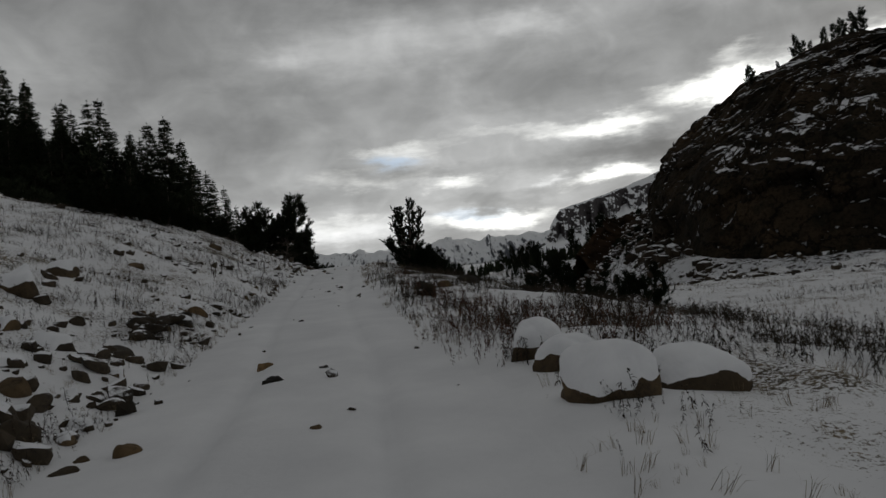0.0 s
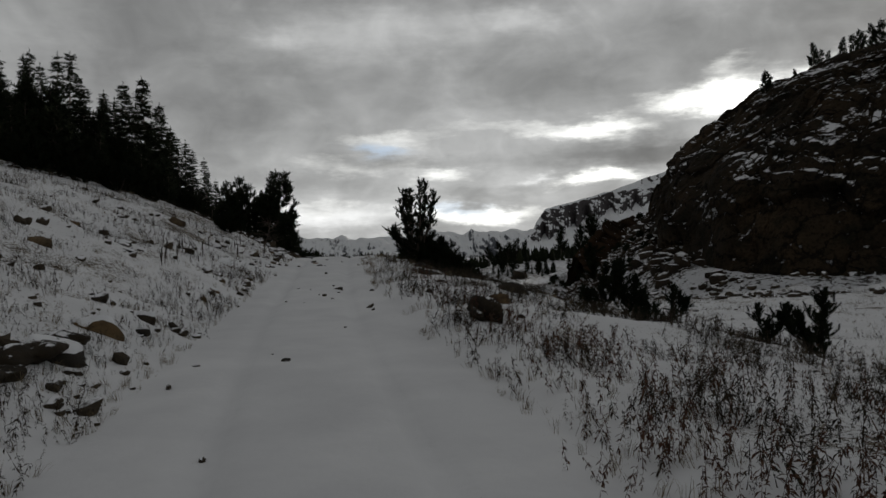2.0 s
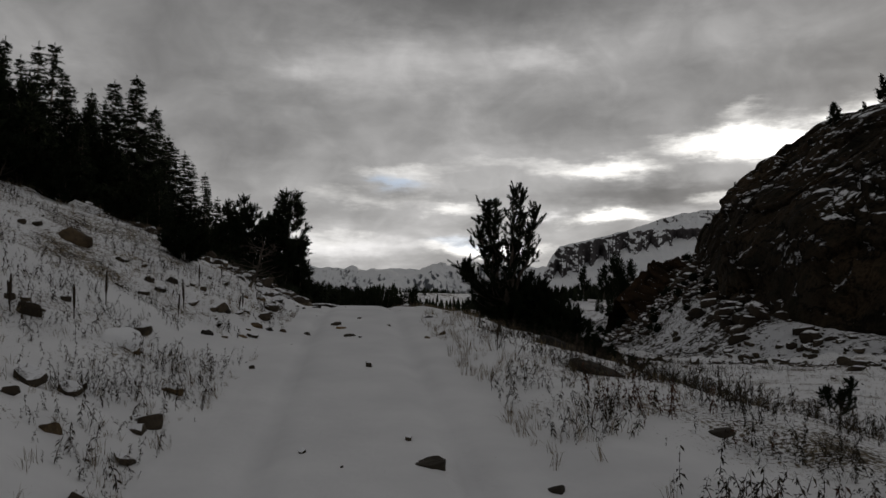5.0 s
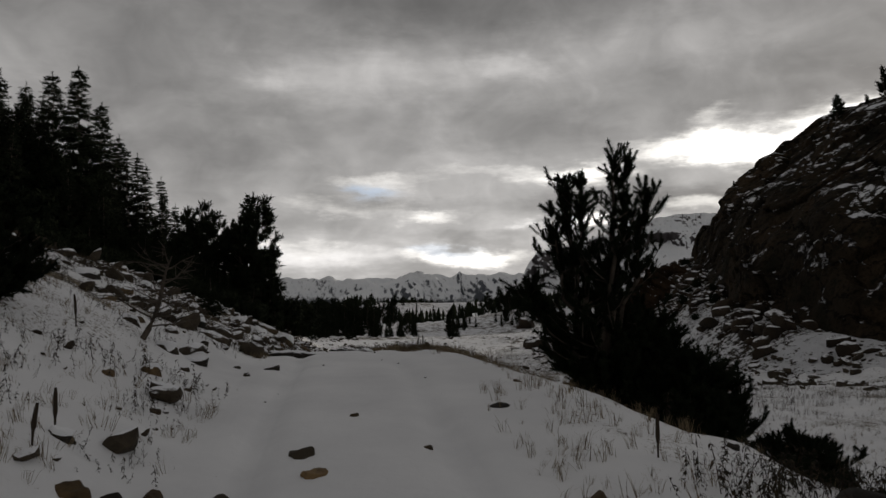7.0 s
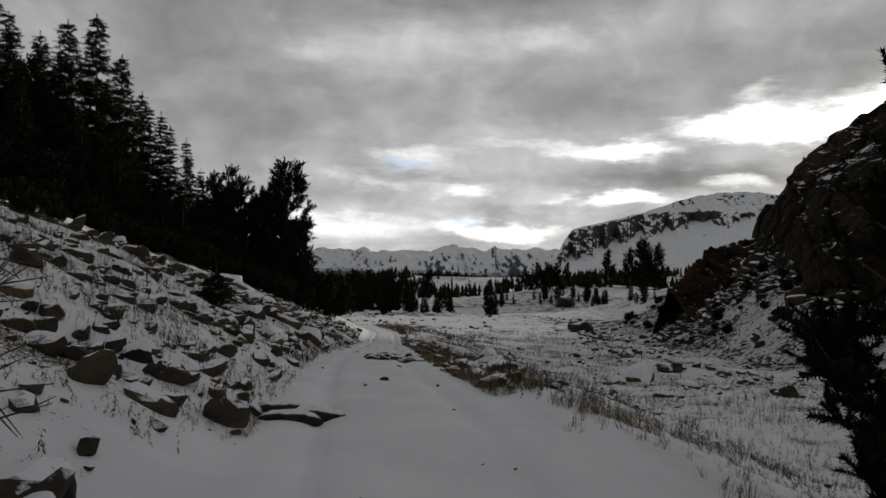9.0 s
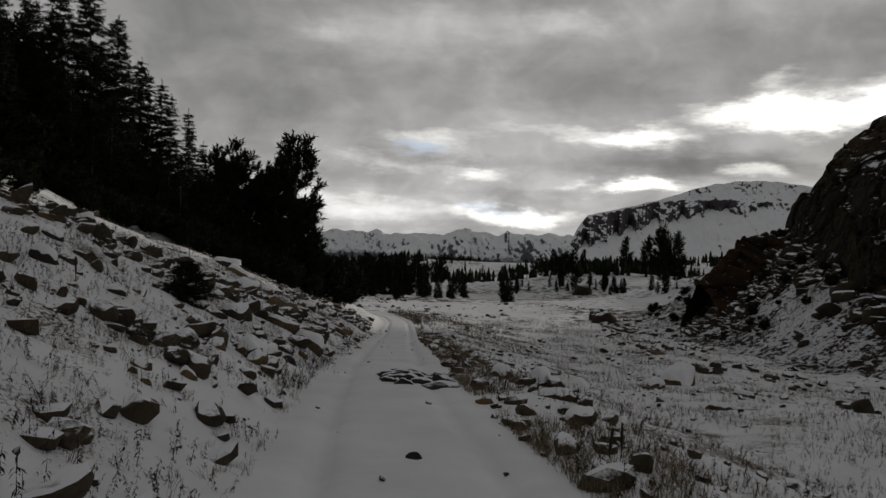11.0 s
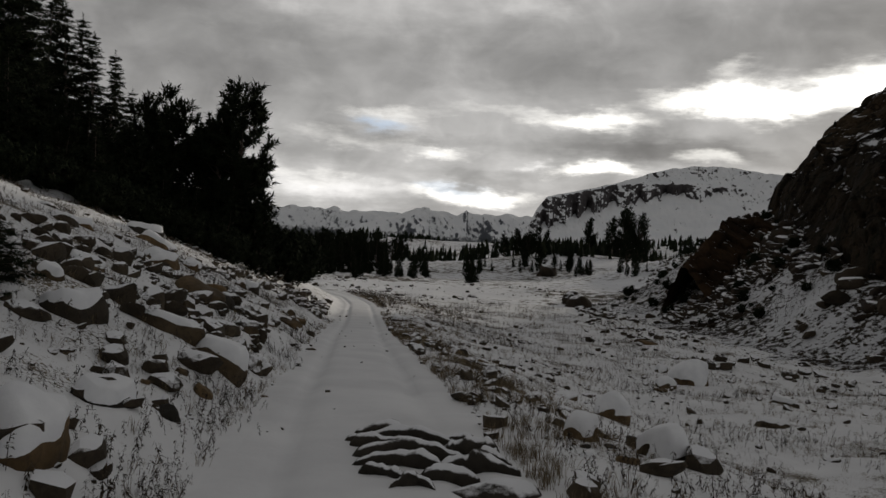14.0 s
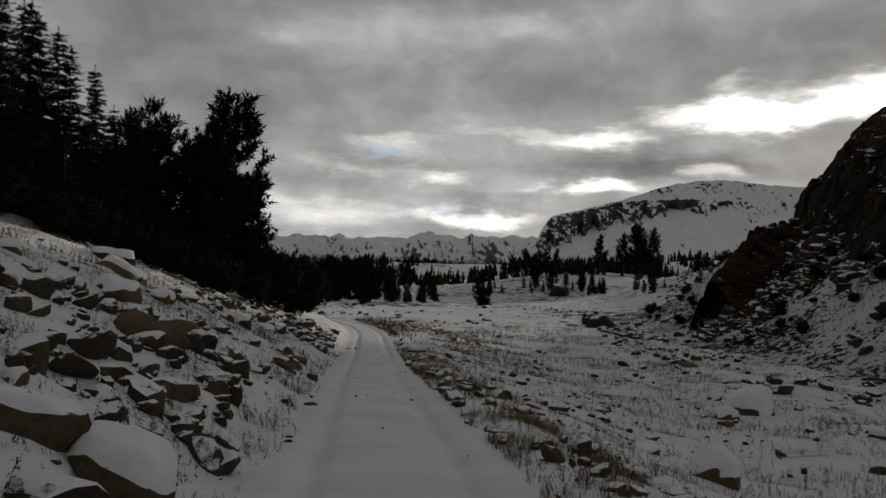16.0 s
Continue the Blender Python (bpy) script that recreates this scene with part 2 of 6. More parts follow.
def granite(dark, light, snow_from=2.0, snow_to=2.1, grain=9.0, wide=0.5, snow_grain=0.25, per_piece=False):
    def build(tree, bsdf):
        p = place(tree)
        a = ramp_node(tree, noise_node(tree, p, wide, 5, 0.6), [(0.32, dark), (0.68, light)])
        lichen = ramp_node(tree, noise_node(tree, p, wide * 4.1, 6, 0.7), [(0.55, (0, 0, 0)), (0.68, (1, 1, 1))])
        a = mix_node(tree, calc_node(tree, "MULTIPLY", lichen, 0.6), a, (dark[0] * 0.45, dark[1] * 0.48, dark[2] * 0.45))
        if per_piece:
            tone = ramp_node(tree, tree.nodes.new("ShaderNodeObjectInfo").outputs["Random"], [(0.0, (0.45, 0.47, 0.5)), (0.5, (0.9, 0.88, 0.85)), (1.0, (1.35, 1.22, 1.0))])
            m = tree.nodes.new("ShaderNodeMix")
            m.data_type, m.blend_type = "RGBA", "MULTIPLY"
            m.inputs[0].default_value = 1.0
            tree.links.new(a, m.inputs[6])
            tree.links.new(tone, m.inputs[7])
            a = m.outputs[2]
        g = noise_node(tree, p, grain, 5, 0.7)
        a = mix_node(tree, ramp_node(tree, g, [(0.35, (0.45, 0.45, 0.45)), (0.5, (0, 0, 0))]), a, (0.02, 0.018, 0.016))
        if snow_from < 1.5:
            lie = calc_node(tree, "ADD", tilt(tree), calc_node(tree, "MULTIPLY", calc_node(tree, "SUBTRACT", noise_node(tree, p, grain * snow_grain, 6, 0.7), 0.5), 0.9))
            if wide < 0.1:
                drift = calc_node(tree, "SUBTRACT", noise_node(tree, p, 0.16, 4, 0.6), 0.5)
                lie = calc_node(tree, "ADD", lie, calc_node(tree, "MULTIPLY", drift, 0.65))
            a = mix_node(tree, ramp_node(tree, lie, [(snow_from, (0, 0, 0)), (snow_to, (1, 1, 1))]), a, (0.82, 0.83, 0.86))
        tree.links.new(a, bsdf.inputs["Base Color"])
        bump(tree, bsdf, noise_node(tree, p, grain * 0.7, 8, 0.65), 0.7, 0.35 / grain)
    return build


def cliff_rock(tree, bsdf):
    """Lichened brown granite; snow lies on the ledges and has blown into the joints."""
    p = place(tree)
    a = ramp_node(tree, noise_node(tree, p, 0.09, 6, 0.62), [(0.30, (0.016, 0.014, 0.011)), (0.52, (0.034, 0.026, 0.017)), (0.70, (0.068, 0.047, 0.028))])
    moss = ramp_node(tree, noise_node(tree, p, 0.33, 6, 0.68), [(0.52, (0, 0, 0)), (0.62, (1, 1, 1))])
    a = mix_node(tree, calc_node(tree, "MULTIPLY", moss, 0.7), a, (0.012, 0.013, 0.009))
    grain = noise_node(tree, p, 2.6, 7, 0.7)
    a = mix_node(tree, ramp_node(tree, grain, [(0.36, (0.8, 0.8, 0.8)), (0.52, (0, 0, 0))]), a, (0.007, 0.006, 0.005))
    # joints: a net of cracks, flatter than high
    warp = tree.nodes.new("ShaderNodeMapping")
    warp.inputs["Scale"].default_value = (0.13, 0.13, 0.34)
    shake = tree.nodes.new("ShaderNodeTexNoise")
    shake.inputs["Scale"].default_value, shake.inputs["Detail"].default_value, shake.inputs["Roughness"].default_value = 0.3, 8, 0.68
    tree.links.new(p, shake.inputs["Vector"])
    far = tree.nodes.new("ShaderNodeVectorMath")
    far.operation = "MULTIPLY_ADD"
    tree.links.new(shake.outputs["Color"], far.inputs[0])
    far.inputs[1].default_value = (7, 7, 5)
    tree.links.new(p, far.inputs[2])
    tree.links.new(far.outputs[0], warp.inputs["Vector"])
    cell = tree.nodes.new("ShaderNodeTexVoronoi")
    cell.feature = "DISTANCE_TO_EDGE"
    cell.inputs["Scale"].default_value = 1.0
    tree.links.new(warp.outputs[0], cell.inputs["Vector"])
    joint = ramp_node(tree, cell.outputs["Distance"], [(0.012, (1, 1, 1)), (0.05, (0, 0, 0))])
    a = mix_node(tree, calc_node(tree, "MULTIPLY", joint, 0.8), a, (0.005, 0.0045, 0.004))
    drift = noise_node(tree, p, 0.10, 5, 0.6)
    fine = noise_node(tree, p, 0.8, 7, 0.7)
    lie = calc_node(tree, "ADD", tilt(tree), calc_node(tree, "MULTIPLY", calc_node(tree, "SUBTRACT", fine, 0.5), 1.0))
    lie = calc_node(tree, "ADD", lie, calc_node(tree, "MULTIPLY", calc_node(tree, "SUBTRACT", drift, 0.5), 1.1))
    filled = ramp_node(tree, cell.outputs["Distance"], [(0.010, (1, 1, 1)), (0.03, (0, 0, 0))])
    some = ramp_node(tree, noise_node(tree, p, 0.22, 6, 0.7), [(0.57, (0, 0, 0)), (0.64, (1, 1, 1))])
    rest = ramp_node(tree, lie, [(0.95, (0, 0, 0)), (1.02, (1, 1, 1))])
    snow = calc_node(tree, "MAXIMUM", rest, calc_node(tree, "MULTIPLY", filled, some))
    a = mix_node(tree, snow, a, (0.80, 0.81, 0.84))
    tree.links.new(a, bsdf.inputs["Base Color"])
    bump(tree, bsdf, noise_node(tree, p, 1.3, 9, 0.68), 1.0, 0.5)


def plain(stops, scale, rough_bump=0.3):
    def build(tree, bsdf):
        p = place(tree)
        tree.links.new(ramp_node(tree, noise_node(tree, p, scale, 4), stops), bsdf.inputs["Base Color"])
        bump(tree, bsdf, noise_node(tree, p, scale * 3, 4), rough_bump, 0.2 / scale)
    return build


def varied(stops):
    """Colour that changes from piece to piece."""
    def build(tree, bsdf):
        g = tree.nodes.new("ShaderNodeNewGeometry")
        tree.links.new(ramp_node(tree, g.outputs["Random Per Island"], stops), bsdf.inputs["Base Color"])
    return build


ROAD_SNOW = material("packed_road_snow", road_snow, 0.75)
MEADOW = material("snowy_meadow", meadow_snow, 0.85)
WILD = material("snowy_open_country", wild_snow, 0.9)
TALUS = material("snow_dusted_talus", talus_snow, 0.9)
CAP = material("fresh_snow", plain([(0.3, (0.76, 0.77, 0.80)), (0.7, (0.86, 0.87, 0.89))], 3.0, 0.2), 0.7)
ROCK = material("weathered_granite", granite((0.042, 0.030, 0.018), (0.17, 0.122, 0.070), 1.02, 1.12, 14.0, 1.2, 0.25, True), 0.85)
ROCK_DARK = material("dark_lichened_granite", granite((0.02, 0.018, 0.015), (0.06, 0.051, 0.04), 1.02, 1.12, 14.0, 1.2, 0.25, True), 0.85)
CLIFF = material("cliff_granite", cliff_rock, 0.95, 0.05)
NEEDLES = material("dark_conifer_needles", varied([(0.0, (0.008, 0.012, 0.007)), (0.6, (0.015, 0.02, 0.011)), (1.0, (0.022, 0.026, 0.014))]), 0.9, 0.03)
BARK = material("grey_brown_bark", plain([(0.3, (0.035, 0.028, 0.022)), (0.7, (0.11, 0.09, 0.072))], 9.0, 0.8), 0.9)
WEED = material("withered_weed", varied([(0.0, (0.018, 0.013, 0.009)), (0.6, (0.035, 0.025, 0.017)), (1.0, (0.09, 0.065, 0.04))]), 0.85)
STRAW = material("dead_grass", varied([(0.0, (0.07, 0.052, 0.03)), (0.6, (0.16, 0.12, 0.07)), (1.0, (0.3, 0.235, 0.14))]), 0.8)

# ---------------------------------------------------------------- lie of the land
def lattice(ix, iy, seed):
    h = (ix * 374761393 + iy * 668265263 + seed * 974711) & 0x7FFFFFFF
    h = ((h ^ (h >> 13)) * 1274126177) & 0x7FFFFFFF
    h = h ^ (h >> 16)
    return (h & 0xFFFF) / 32767.5 - 1.0


def rough(x, y, size, seed=0):
    """Smooth noise from -1 to 1 with features of that size."""
    x, y = np.asarray(x, float) / size, np.asarray(y, float) / size
    ix, iy = np.floor(x).astype(np.int64), np.floor(y).astype(np.int64)
    fx, fy = x - ix, y - iy
    fx, fy = fx * fx * fx * (fx * (fx * 6 - 15) + 10), fy * fy * fy * (fy * (fy * 6 - 15) + 10)
    a, b = lattice(ix, iy, seed), lattice(ix + 1, iy, seed)
    c, d = lattice(ix, iy + 1, seed), lattice(ix + 1, iy + 1, seed)
    return (a * (1 - fx) + b * fx) * (1 - fy) + (c * (1 - fx) + d * fx) * fy


def octaves(x, y, size, n, seed=0, gain=0.5):
    total, amp = 0.0, 1.0
    for k in range(n):
        total = total + amp * rough(x, y, size * 0.53 ** k, seed + 17 * k)
        amp *= gain
    return total


def ease(a, b, v):
    s = np.clip((np.asarray(v, float) - a) / (b - a), 0, 1)
    return s * s * (3 - 2 * s)


ROAD_Y = [-40, 0, 9, 16, 22, 27, 33, 38, 42, 47.5, 53, 57, 63, 69, 80, 97, 110, 122, 135, 160, 220]
ROAD_X = [2.0, -0.75, -1.65, -2.8, -3.65, -4.2, -4.85, -5.2, -5.5, -6.3, -6.9, -7.2, -7.6, -8.1, -8.8, -9.8, -10.7, -12.5, -16, -25, -45]
RISE_Y = [-40, 0, 5.1, 10.9, 16.2, 25.4, 28, 31.5, 34.5, 37.5, 40.6, 43.1, 45.9, 48.65, 52.2, 56, 62, 68, 73, 80, 90, 100, 115, 140, 200]
RISE_Z = [-1.4, 0, 0.17, 0.35, 0.53, 0.9, 1.05, 1.3, 1.5, 1.62, 1.62, 1.5, 1.3, 1.07, 0.77, 0.45, -0.1, -0.7, -1.2, -1.9, -2.8, -3.4, -4.4, -5.8, -8]


def soft_interp(v, xs, ys, r=1.6):
    return sum(np.interp(v + o * r, xs, ys) for o in (-1, -0.5, 0, 0.5, 1)) / 5


def road_x(y):
    return soft_interp(y, ROAD_Y, ROAD_X, 3.0)


def road_z(y):
    return soft_interp(y, RISE_Y, RISE_Z)


def half_width(y):
    return soft_interp(y, [0, 9, 16, 22, 30, 36, 42, 60, 100], [2.05, 2.0, 1.7, 1.5, 1.35, 1.25, 1.35, 1.4, 1.3], 2.0)


def verge(x, y):
    """How far a place lies outside the road's edge: to the left, to the right."""
    off, edge = x - road_x(y), half_width(y) + 0.14 * rough(x * 0.3, y, 2.1, 5) + 0.07 * rough(x, y, 0.6, 6)
    return -off - edge, off - edge


# foot of the granite dome, from far to near
DOME = [(100, 260), (80, 215), (60, 178), (43.5, 150), (36, 126), (31, 104), (31, 92), (35, 82), (46, 76), (66, 72), (95, 68), (150, 60), (230, 55)]


def dome_inside(x, y):
    """Metres inside the foot of the dome (negative outside)."""
    x, y = np.asarray(x, float), np.asarray(y, float)
    best, inside = np.full(x.shape, 1e9), np.zeros(x.shape, bool)
    ring = DOME + [(400, 55), (400, 300)]
    for (ax, ay), (bx, by) in zip(ring, ring[1:] + ring[:1]):
        dx, dy = bx - ax, by - ay
        t = np.clip(((x - ax) * dx + (y - ay) * dy) / (dx * dx + dy * dy), 0, 1)
        best = np.minimum(best, np.hypot(x - ax - t * dx, y - ay - t * dy))
        cross = (ay > y) != (by > y)
        inside ^= cross & (x < (bx - ax) * (y - ay) / (by - ay + 1e-9) + ax)
    return np.where(inside, best, -best)


def lump(x, y, cx, cy, rx, ry, h):
    return h * np.exp(-((x - cx) / rx) ** 2 - ((y - cy) / ry) ** 2)


def land(x, y):
    """Height of the ground."""
    x, y = np.asarray(x, float), np.asarray(y, float)
    zr = road_z(y)
    left, right = verge(x, y)
    # hillside on the left
    k = np.interp(y, [0, 15, 22, 28, 45, 60, 300], [0.34, 0.38, 0.41, 0.42, 0.44, 0.49, 0.5])
    s = np.maximum(left, 0)
    k2 = np.interp(y, [0, 45, 60, 75], [0.27, 0.27, 0.31, 0.36])
    k3 = np.interp(y, [0, 45, 60, 75], [0.36, 0.36, 0.40, 0.46])
    rise = k * np.minimum(s, 6) + k2 * np.clip(s - 6, 0, 12) + k3 * np.clip(s - 18, 0, 70) + 0.2 * np.maximum(s - 88, 0)
    rise = rise * (1 - 0.75 * ease(104, 150, y)) * ease(-0.3, 0.9, left)
    s = np.maximum(right, 0)
    floor = np.interp(y, [-40, 0, 20, 35, 50, 67, 85, 110, 165, 220, 240, 300, 400, 520, 700, 900, 1100, 1300, 1800, 5000], [-1.6, -1.2, -1.1, -1.6, -2.2, -2.9, -4.9, -6.0, -7.3, -9.5, -11, -11, -10.5, -11.5, -15, -20, -26, -46, -90, -150])
    fall = (floor - zr) * ease(0, 1, s / np.interp(y, [0, 30, 36, 44, 50, 60, 68, 80, 90], [14, 13, 9, 9, 12, 10, 8.5, 12, 14]))
    berm = 0.16 * np.exp(-((s - 0.9) / 0.8) ** 2) * ease(0.05, 0.5, right) * np.interp(y, [0, 14, 30, 36, 50, 90], [0.6, 1, 1, 0.5, 0.7, 0.5])
    z = zr + np.where(left > right, rise, fall + berm)
    # wide country ahead
    far = ease(120, 185, y)
    country = floor + 1.3 * octaves(x, y, 60, 3, 40) + lump(x, y, 58, 300, 45, 60, 6) + lump(x, y, 52, 206, 15, 26, 6) + lump(x, y, -70, 320, 60, 90, 3)
    country = country + lump(x, y, 220, 520, 120, 170, 7) + lump(x, y, -260, 420, 120, 200, 5)
    # snowy knolls further off
    country = country + ease(290, 480, y) * (5.0 * octaves(x, y, 105, 4, 44, 0.45))
    z = z * (1 - far) + country * far
    # talus below the dome
    inside = dome_inside(x, y)
    wide = np.interp(y, [80, 104, 126, 148, 200], [9, 11, 14, 24, 26])
    heap = np.interp(y, [60, 70, 82, 92, 104, 126, 148, 175, 215, 270], [1, 1.4, 2.4, 4, 6, 9.8, 13.5, 9.5, 5, 2])
    z = z + heap * ease(-1, 0, inside / wide) ** 1.3 + 0.05 * np.maximum(inside, 0)
    # unevenness off the road
    out = np.maximum(ease(0.0, 1.2, left), ease(0.3, 2.5, right))
    near = 1 - ease(150, 400, np.hypot(x, y - 40))
    z = z + out * near * (0.16 * octaves(x, y, 3.4, 3, 2) + 0.06 * rough(x, y, 0.7, 9)) + out * near * 0.25 * ease(4, 14, left) * octaves(x, y, 7, 2, 12)
    # wheel ruts and small swells of the drift on the road
    off = x - road_x(y)
    on = 1 - out
    for c in (-0.82, 0.82):
        z = z - on * 0.11 * np.exp(-((off - c - 0.06 * rough(y, y * 0, 5, 3)) / 0.15) ** 2) * (0.75 + 0.35 * rough(y, y * 0, 2.3, 8))
    return z + on * 0.02 * octaves(x, y, 1.6, 2, 21) - on * 0.03 * (off / 1.5) ** 2


# ---------------------------------------------------------------- builders
def mesh_of(name, verts, faces, mats, smooth=True, slots=None):
    """A mesh from arrays: faces are rows of three or four corners."""
    me = bpy.data.meshes.new(name)
    verts, faces = np.asarray(verts, np.float32), np.asarray(faces, np.int32)
    n = faces.shape[1]
    me.vertices.add(len(verts))
    me.vertices.foreach_set("co", verts.ravel())
    me.loops.add(faces.size)
    me.loops.foreach_set("vertex_index", faces.ravel())
    me.polygons.add(len(faces))
    me.polygons.foreach_set("loop_start", np.arange(len(faces), dtype=np.int32) * n)
    me.polygons.foreach_set("use_smooth", np.full(len(faces), smooth))
    for m in mats:
        me.materials.append(m)
    if slots is not None:
        me.polygons.foreach_set("material_index", np.asarray(slots, np.int32))
    me.update(calc_edges=True)
    return me


def part(name, me, parent, label=""):
    ob = new(name, me)
    ob.parent = parent
    return tagged(ob, label)


def grid_faces(rows, cols):
    i = np.arange(rows - 1)[:, None] * cols + np.arange(cols - 1)
    return np.stack([i, i + 1, i + cols + 1, i + cols], -1).reshape(-1, 4)


def spread(start, step, growth, end):
    out, v = [], start
    while v < end:
        out.append(v)
        v += step
        step *= growth
    return out + [end]


# ---------------------------------------------------------------- ground and road
def build_ground():
    u = np.array([-v for v in spread(4.2, 0.14, 1.045, 5200)][::-1] + list(np.arange(-4.1, 4.15, 0.1)) + spread(4.2, 0.14, 1.045, 5200))
    y = np.array([-v for v in spread(0.0, 0.3, 1.12, 600)][::-1][:-1] + list(np.arange(0, 84, 0.14)) + spread(84, 0.16, 1.028, 5000))
    uu, yy = np.meshgrid(u, y)
    fade = 1 - ease(100, 400, np.abs(yy))
    xx = uu + road_x(np.clip(yy, -40, 150)) * fade
    zz = land(xx, yy)
    verts = np.stack([xx, yy, zz], -1).reshape(-1, 3)
    faces = grid_faces(len(y), len(u))
    mid = verts[faces].mean(1)
    left, right = verge(mid[:, 0], mid[:, 1])
    on = (np.maximum(left, right) < 0.02) & (mid[:, 1] < 118)
    slot = np.where(np.hypot(mid[:, 0], mid[:, 1] - 45) < 95, 0, 1)
    d = dome_inside(mid[:, 0], mid[:, 1]) + 3.0 * octaves(mid[:, 0], mid[:, 1], 9, 3, 63)
    slot = np.where((d > -np.interp(mid[:, 1], [70, 100, 125, 165, 200], [4, 9, 15, 19, 15])) & (d < 12) & (mid[:, 1] > 62) & (mid[:, 1] < 260), 2, slot)
    me = mesh_of("ground", verts, faces[~on], [MEADOW, WILD, TALUS], True, slot[~on])
    left, right = verge(verts[:, 0], verts[:, 1])
    away = np.maximum(left, right) + 0.5 * octaves(verts[:, 0], verts[:, 1], 1.3, 2, 24)
    me.attributes.new("growth", "FLOAT", "POINT").data.foreach_set("value", ease(0.0, 1.6, away).astype(np.float32))
    tagged(new("ground", me),
           "snow-dusted stony alpine meadow and hillside", "ground", kind="structure")
    used = np.unique(faces[on])
    back = np.zeros(len(verts), np.int64)
    back[used] = np.arange(len(used))
    tagged(new("road", mesh_of("road", verts[used], back[faces[on]], [ROAD_SNOW])),
           "narrow dirt track under smooth snow with faint wheel ruts", "road", kind="structure")


build_ground()


# ---------------------------------------------------------------- granite dome
def cells(x, y, size, seed):
    """Broken blocks: a random value for each cell and the distance to the joint round it."""
    x, y = x / size, y / size
    ix, iy = np.floor(x).astype(np.int64), np.floor(y).astype(np.int64)
    first, second, value = np.full(x.shape, 9.0), np.full(x.shape, 9.0), np.zeros(x.shape)
    for dx in (-1, 0, 1):
        for dy in (-1, 0, 1):
            cx, cy = ix + dx, iy + dy
            d = np.hypot(cx + 0.5 + 0.45 * lattice(cx, cy, seed) - x, cy + 0.5 + 0.45 * lattice(cx, cy, seed + 1) - y)
            nearer = d < first
            second = np.where(nearer, first, np.minimum(second, d))
            value = np.where(nearer, lattice(cx, cy, seed + 2), value)
            first = np.where(nearer, d, first)
    return value, (second - first) * size


# rise of the rock face above its foot, by the distance inside it
FACE_IN = [0, 2, 4.5, 10, 20, 40, 80]
FACE_UP = [0, 6.5, 11, 15.5, 23, 31, 38]


def build_dome():
    ring = np.array(DOME[:-1], float)
    t = np.linspace(0, 1, 640)
    step = np.r_[0, np.cumsum(np.hypot(*np.diff(ring, axis=0).T))]
    # more rows where the face looks at the track
    pos = np.interp(t, [0, 0.15, 0.8, 1], [step[0], step[2], step[8], step[-1]])
    cx = sum(np.interp(pos + o, step, ring[:, 0]) for o in (-6, -3, 0, 3, 6)) / 5
    cy = sum(np.interp(pos + o, step, ring[:, 1]) for o in (-6, -3, 0, 3, 6)) / 5
    tx, ty = np.gradient(cx), np.gradient(cy)
    n = np.hypot(tx, ty)
    nx, ny = -ty / n, tx / n
    # all inward lines lean towards one heart, so that they do not cross
    hx, hy = 150 - cx, 190 - cy
    hn = np.hypot(hx, hy)
    nx, ny = nx * 0.35 + hx / hn * 0.65, ny * 0.35 + hy / hn * 0.65
    s = np.array(list(np.arange(-3.0, 16, 0.16)) + list(np.arange(16, 36, 0.35)) + spread(36, 0.6, 1.09, 95))
    S, C = np.meshgrid(s, np.arange(len(cx)), indexing="ij")
    X, Y = cx[C] + nx[C] * S, cy[C] + ny[C] * S
    along = pos[C]
    inside = np.where(S > 0, np.maximum(dome_inside(X, Y), 0.0), 0.0)
    big = octaves(along, inside * 0.6, 17, 3, 70)
    rise = soft_interp(inside, FACE_IN, FACE_UP, 0.8) * (1 + 0.05 * big)
    foot = land(np.broadcast_to(cx, S.shape), np.broadcast_to(cy, S.shape)) - 0.6
    Z = foot + rise + 0.6 * np.minimum(S, 0)
    # ledges and joints
    block = 3.4
    lift = Z + 3.6 * octaves(along, inside, 13, 4, 80, 0.6) + 0.12 * along
    k = np.floor(lift / block)
    fr = lift / block - k
    terrace = (k + ease(0.0, 0.55, fr) ** 0.8) * block - lift
    steep = np.clip(rise / 6, 0, 1) * (0.55 + 0.35 * rough(along, inside, 13, 81))
    Z = Z + terrace * steep * 0.48
    wa, wz = along + 1.6 * octaves(along, Z, 6, 3, 84), Z + 1.6 * octaves(along, Z, 6, 3, 85)
    v1, j1 = cells(wa * 0.62 + 0.3 * wz, wz * 1.1, 8.0, 86)
    v2, j2 = cells(wa * 0.6, wz * 1.3 + 0.25 * wa, 2.6, 91)
    pushed = 1.05 * v1 + 0.45 * v2 * ease(-0.2, 0.4, rough(along, Z, 12, 97)) + 1.0 * octaves(along, Z, 9, 4, 95, 0.5) - 0.5 * np.exp(-(j1 / 0.3) ** 2) - 0.22 * np.exp(-(j2 / 0.2) ** 2)
    out = np.clip(rise / 3, 0, 1) * (1 - 0.6 * ease(25, 60, inside))
    X, Y = X - nx[C] * pushed * out * 0.9, Y - ny[C] * pushed * out * 0.9
    Z = Z + 0.35 * pushed * out
    ob = new("cliff", mesh_of("cliff", np.stack([X, Y, Z], -1).reshape(-1, 3), grid_faces(*S.shape), [CLIFF], False))
    tagged(ob, "dark brown granite dome with snow on its ledges", "cliff", kind="structure")
    return ob


cliff = build_dome()


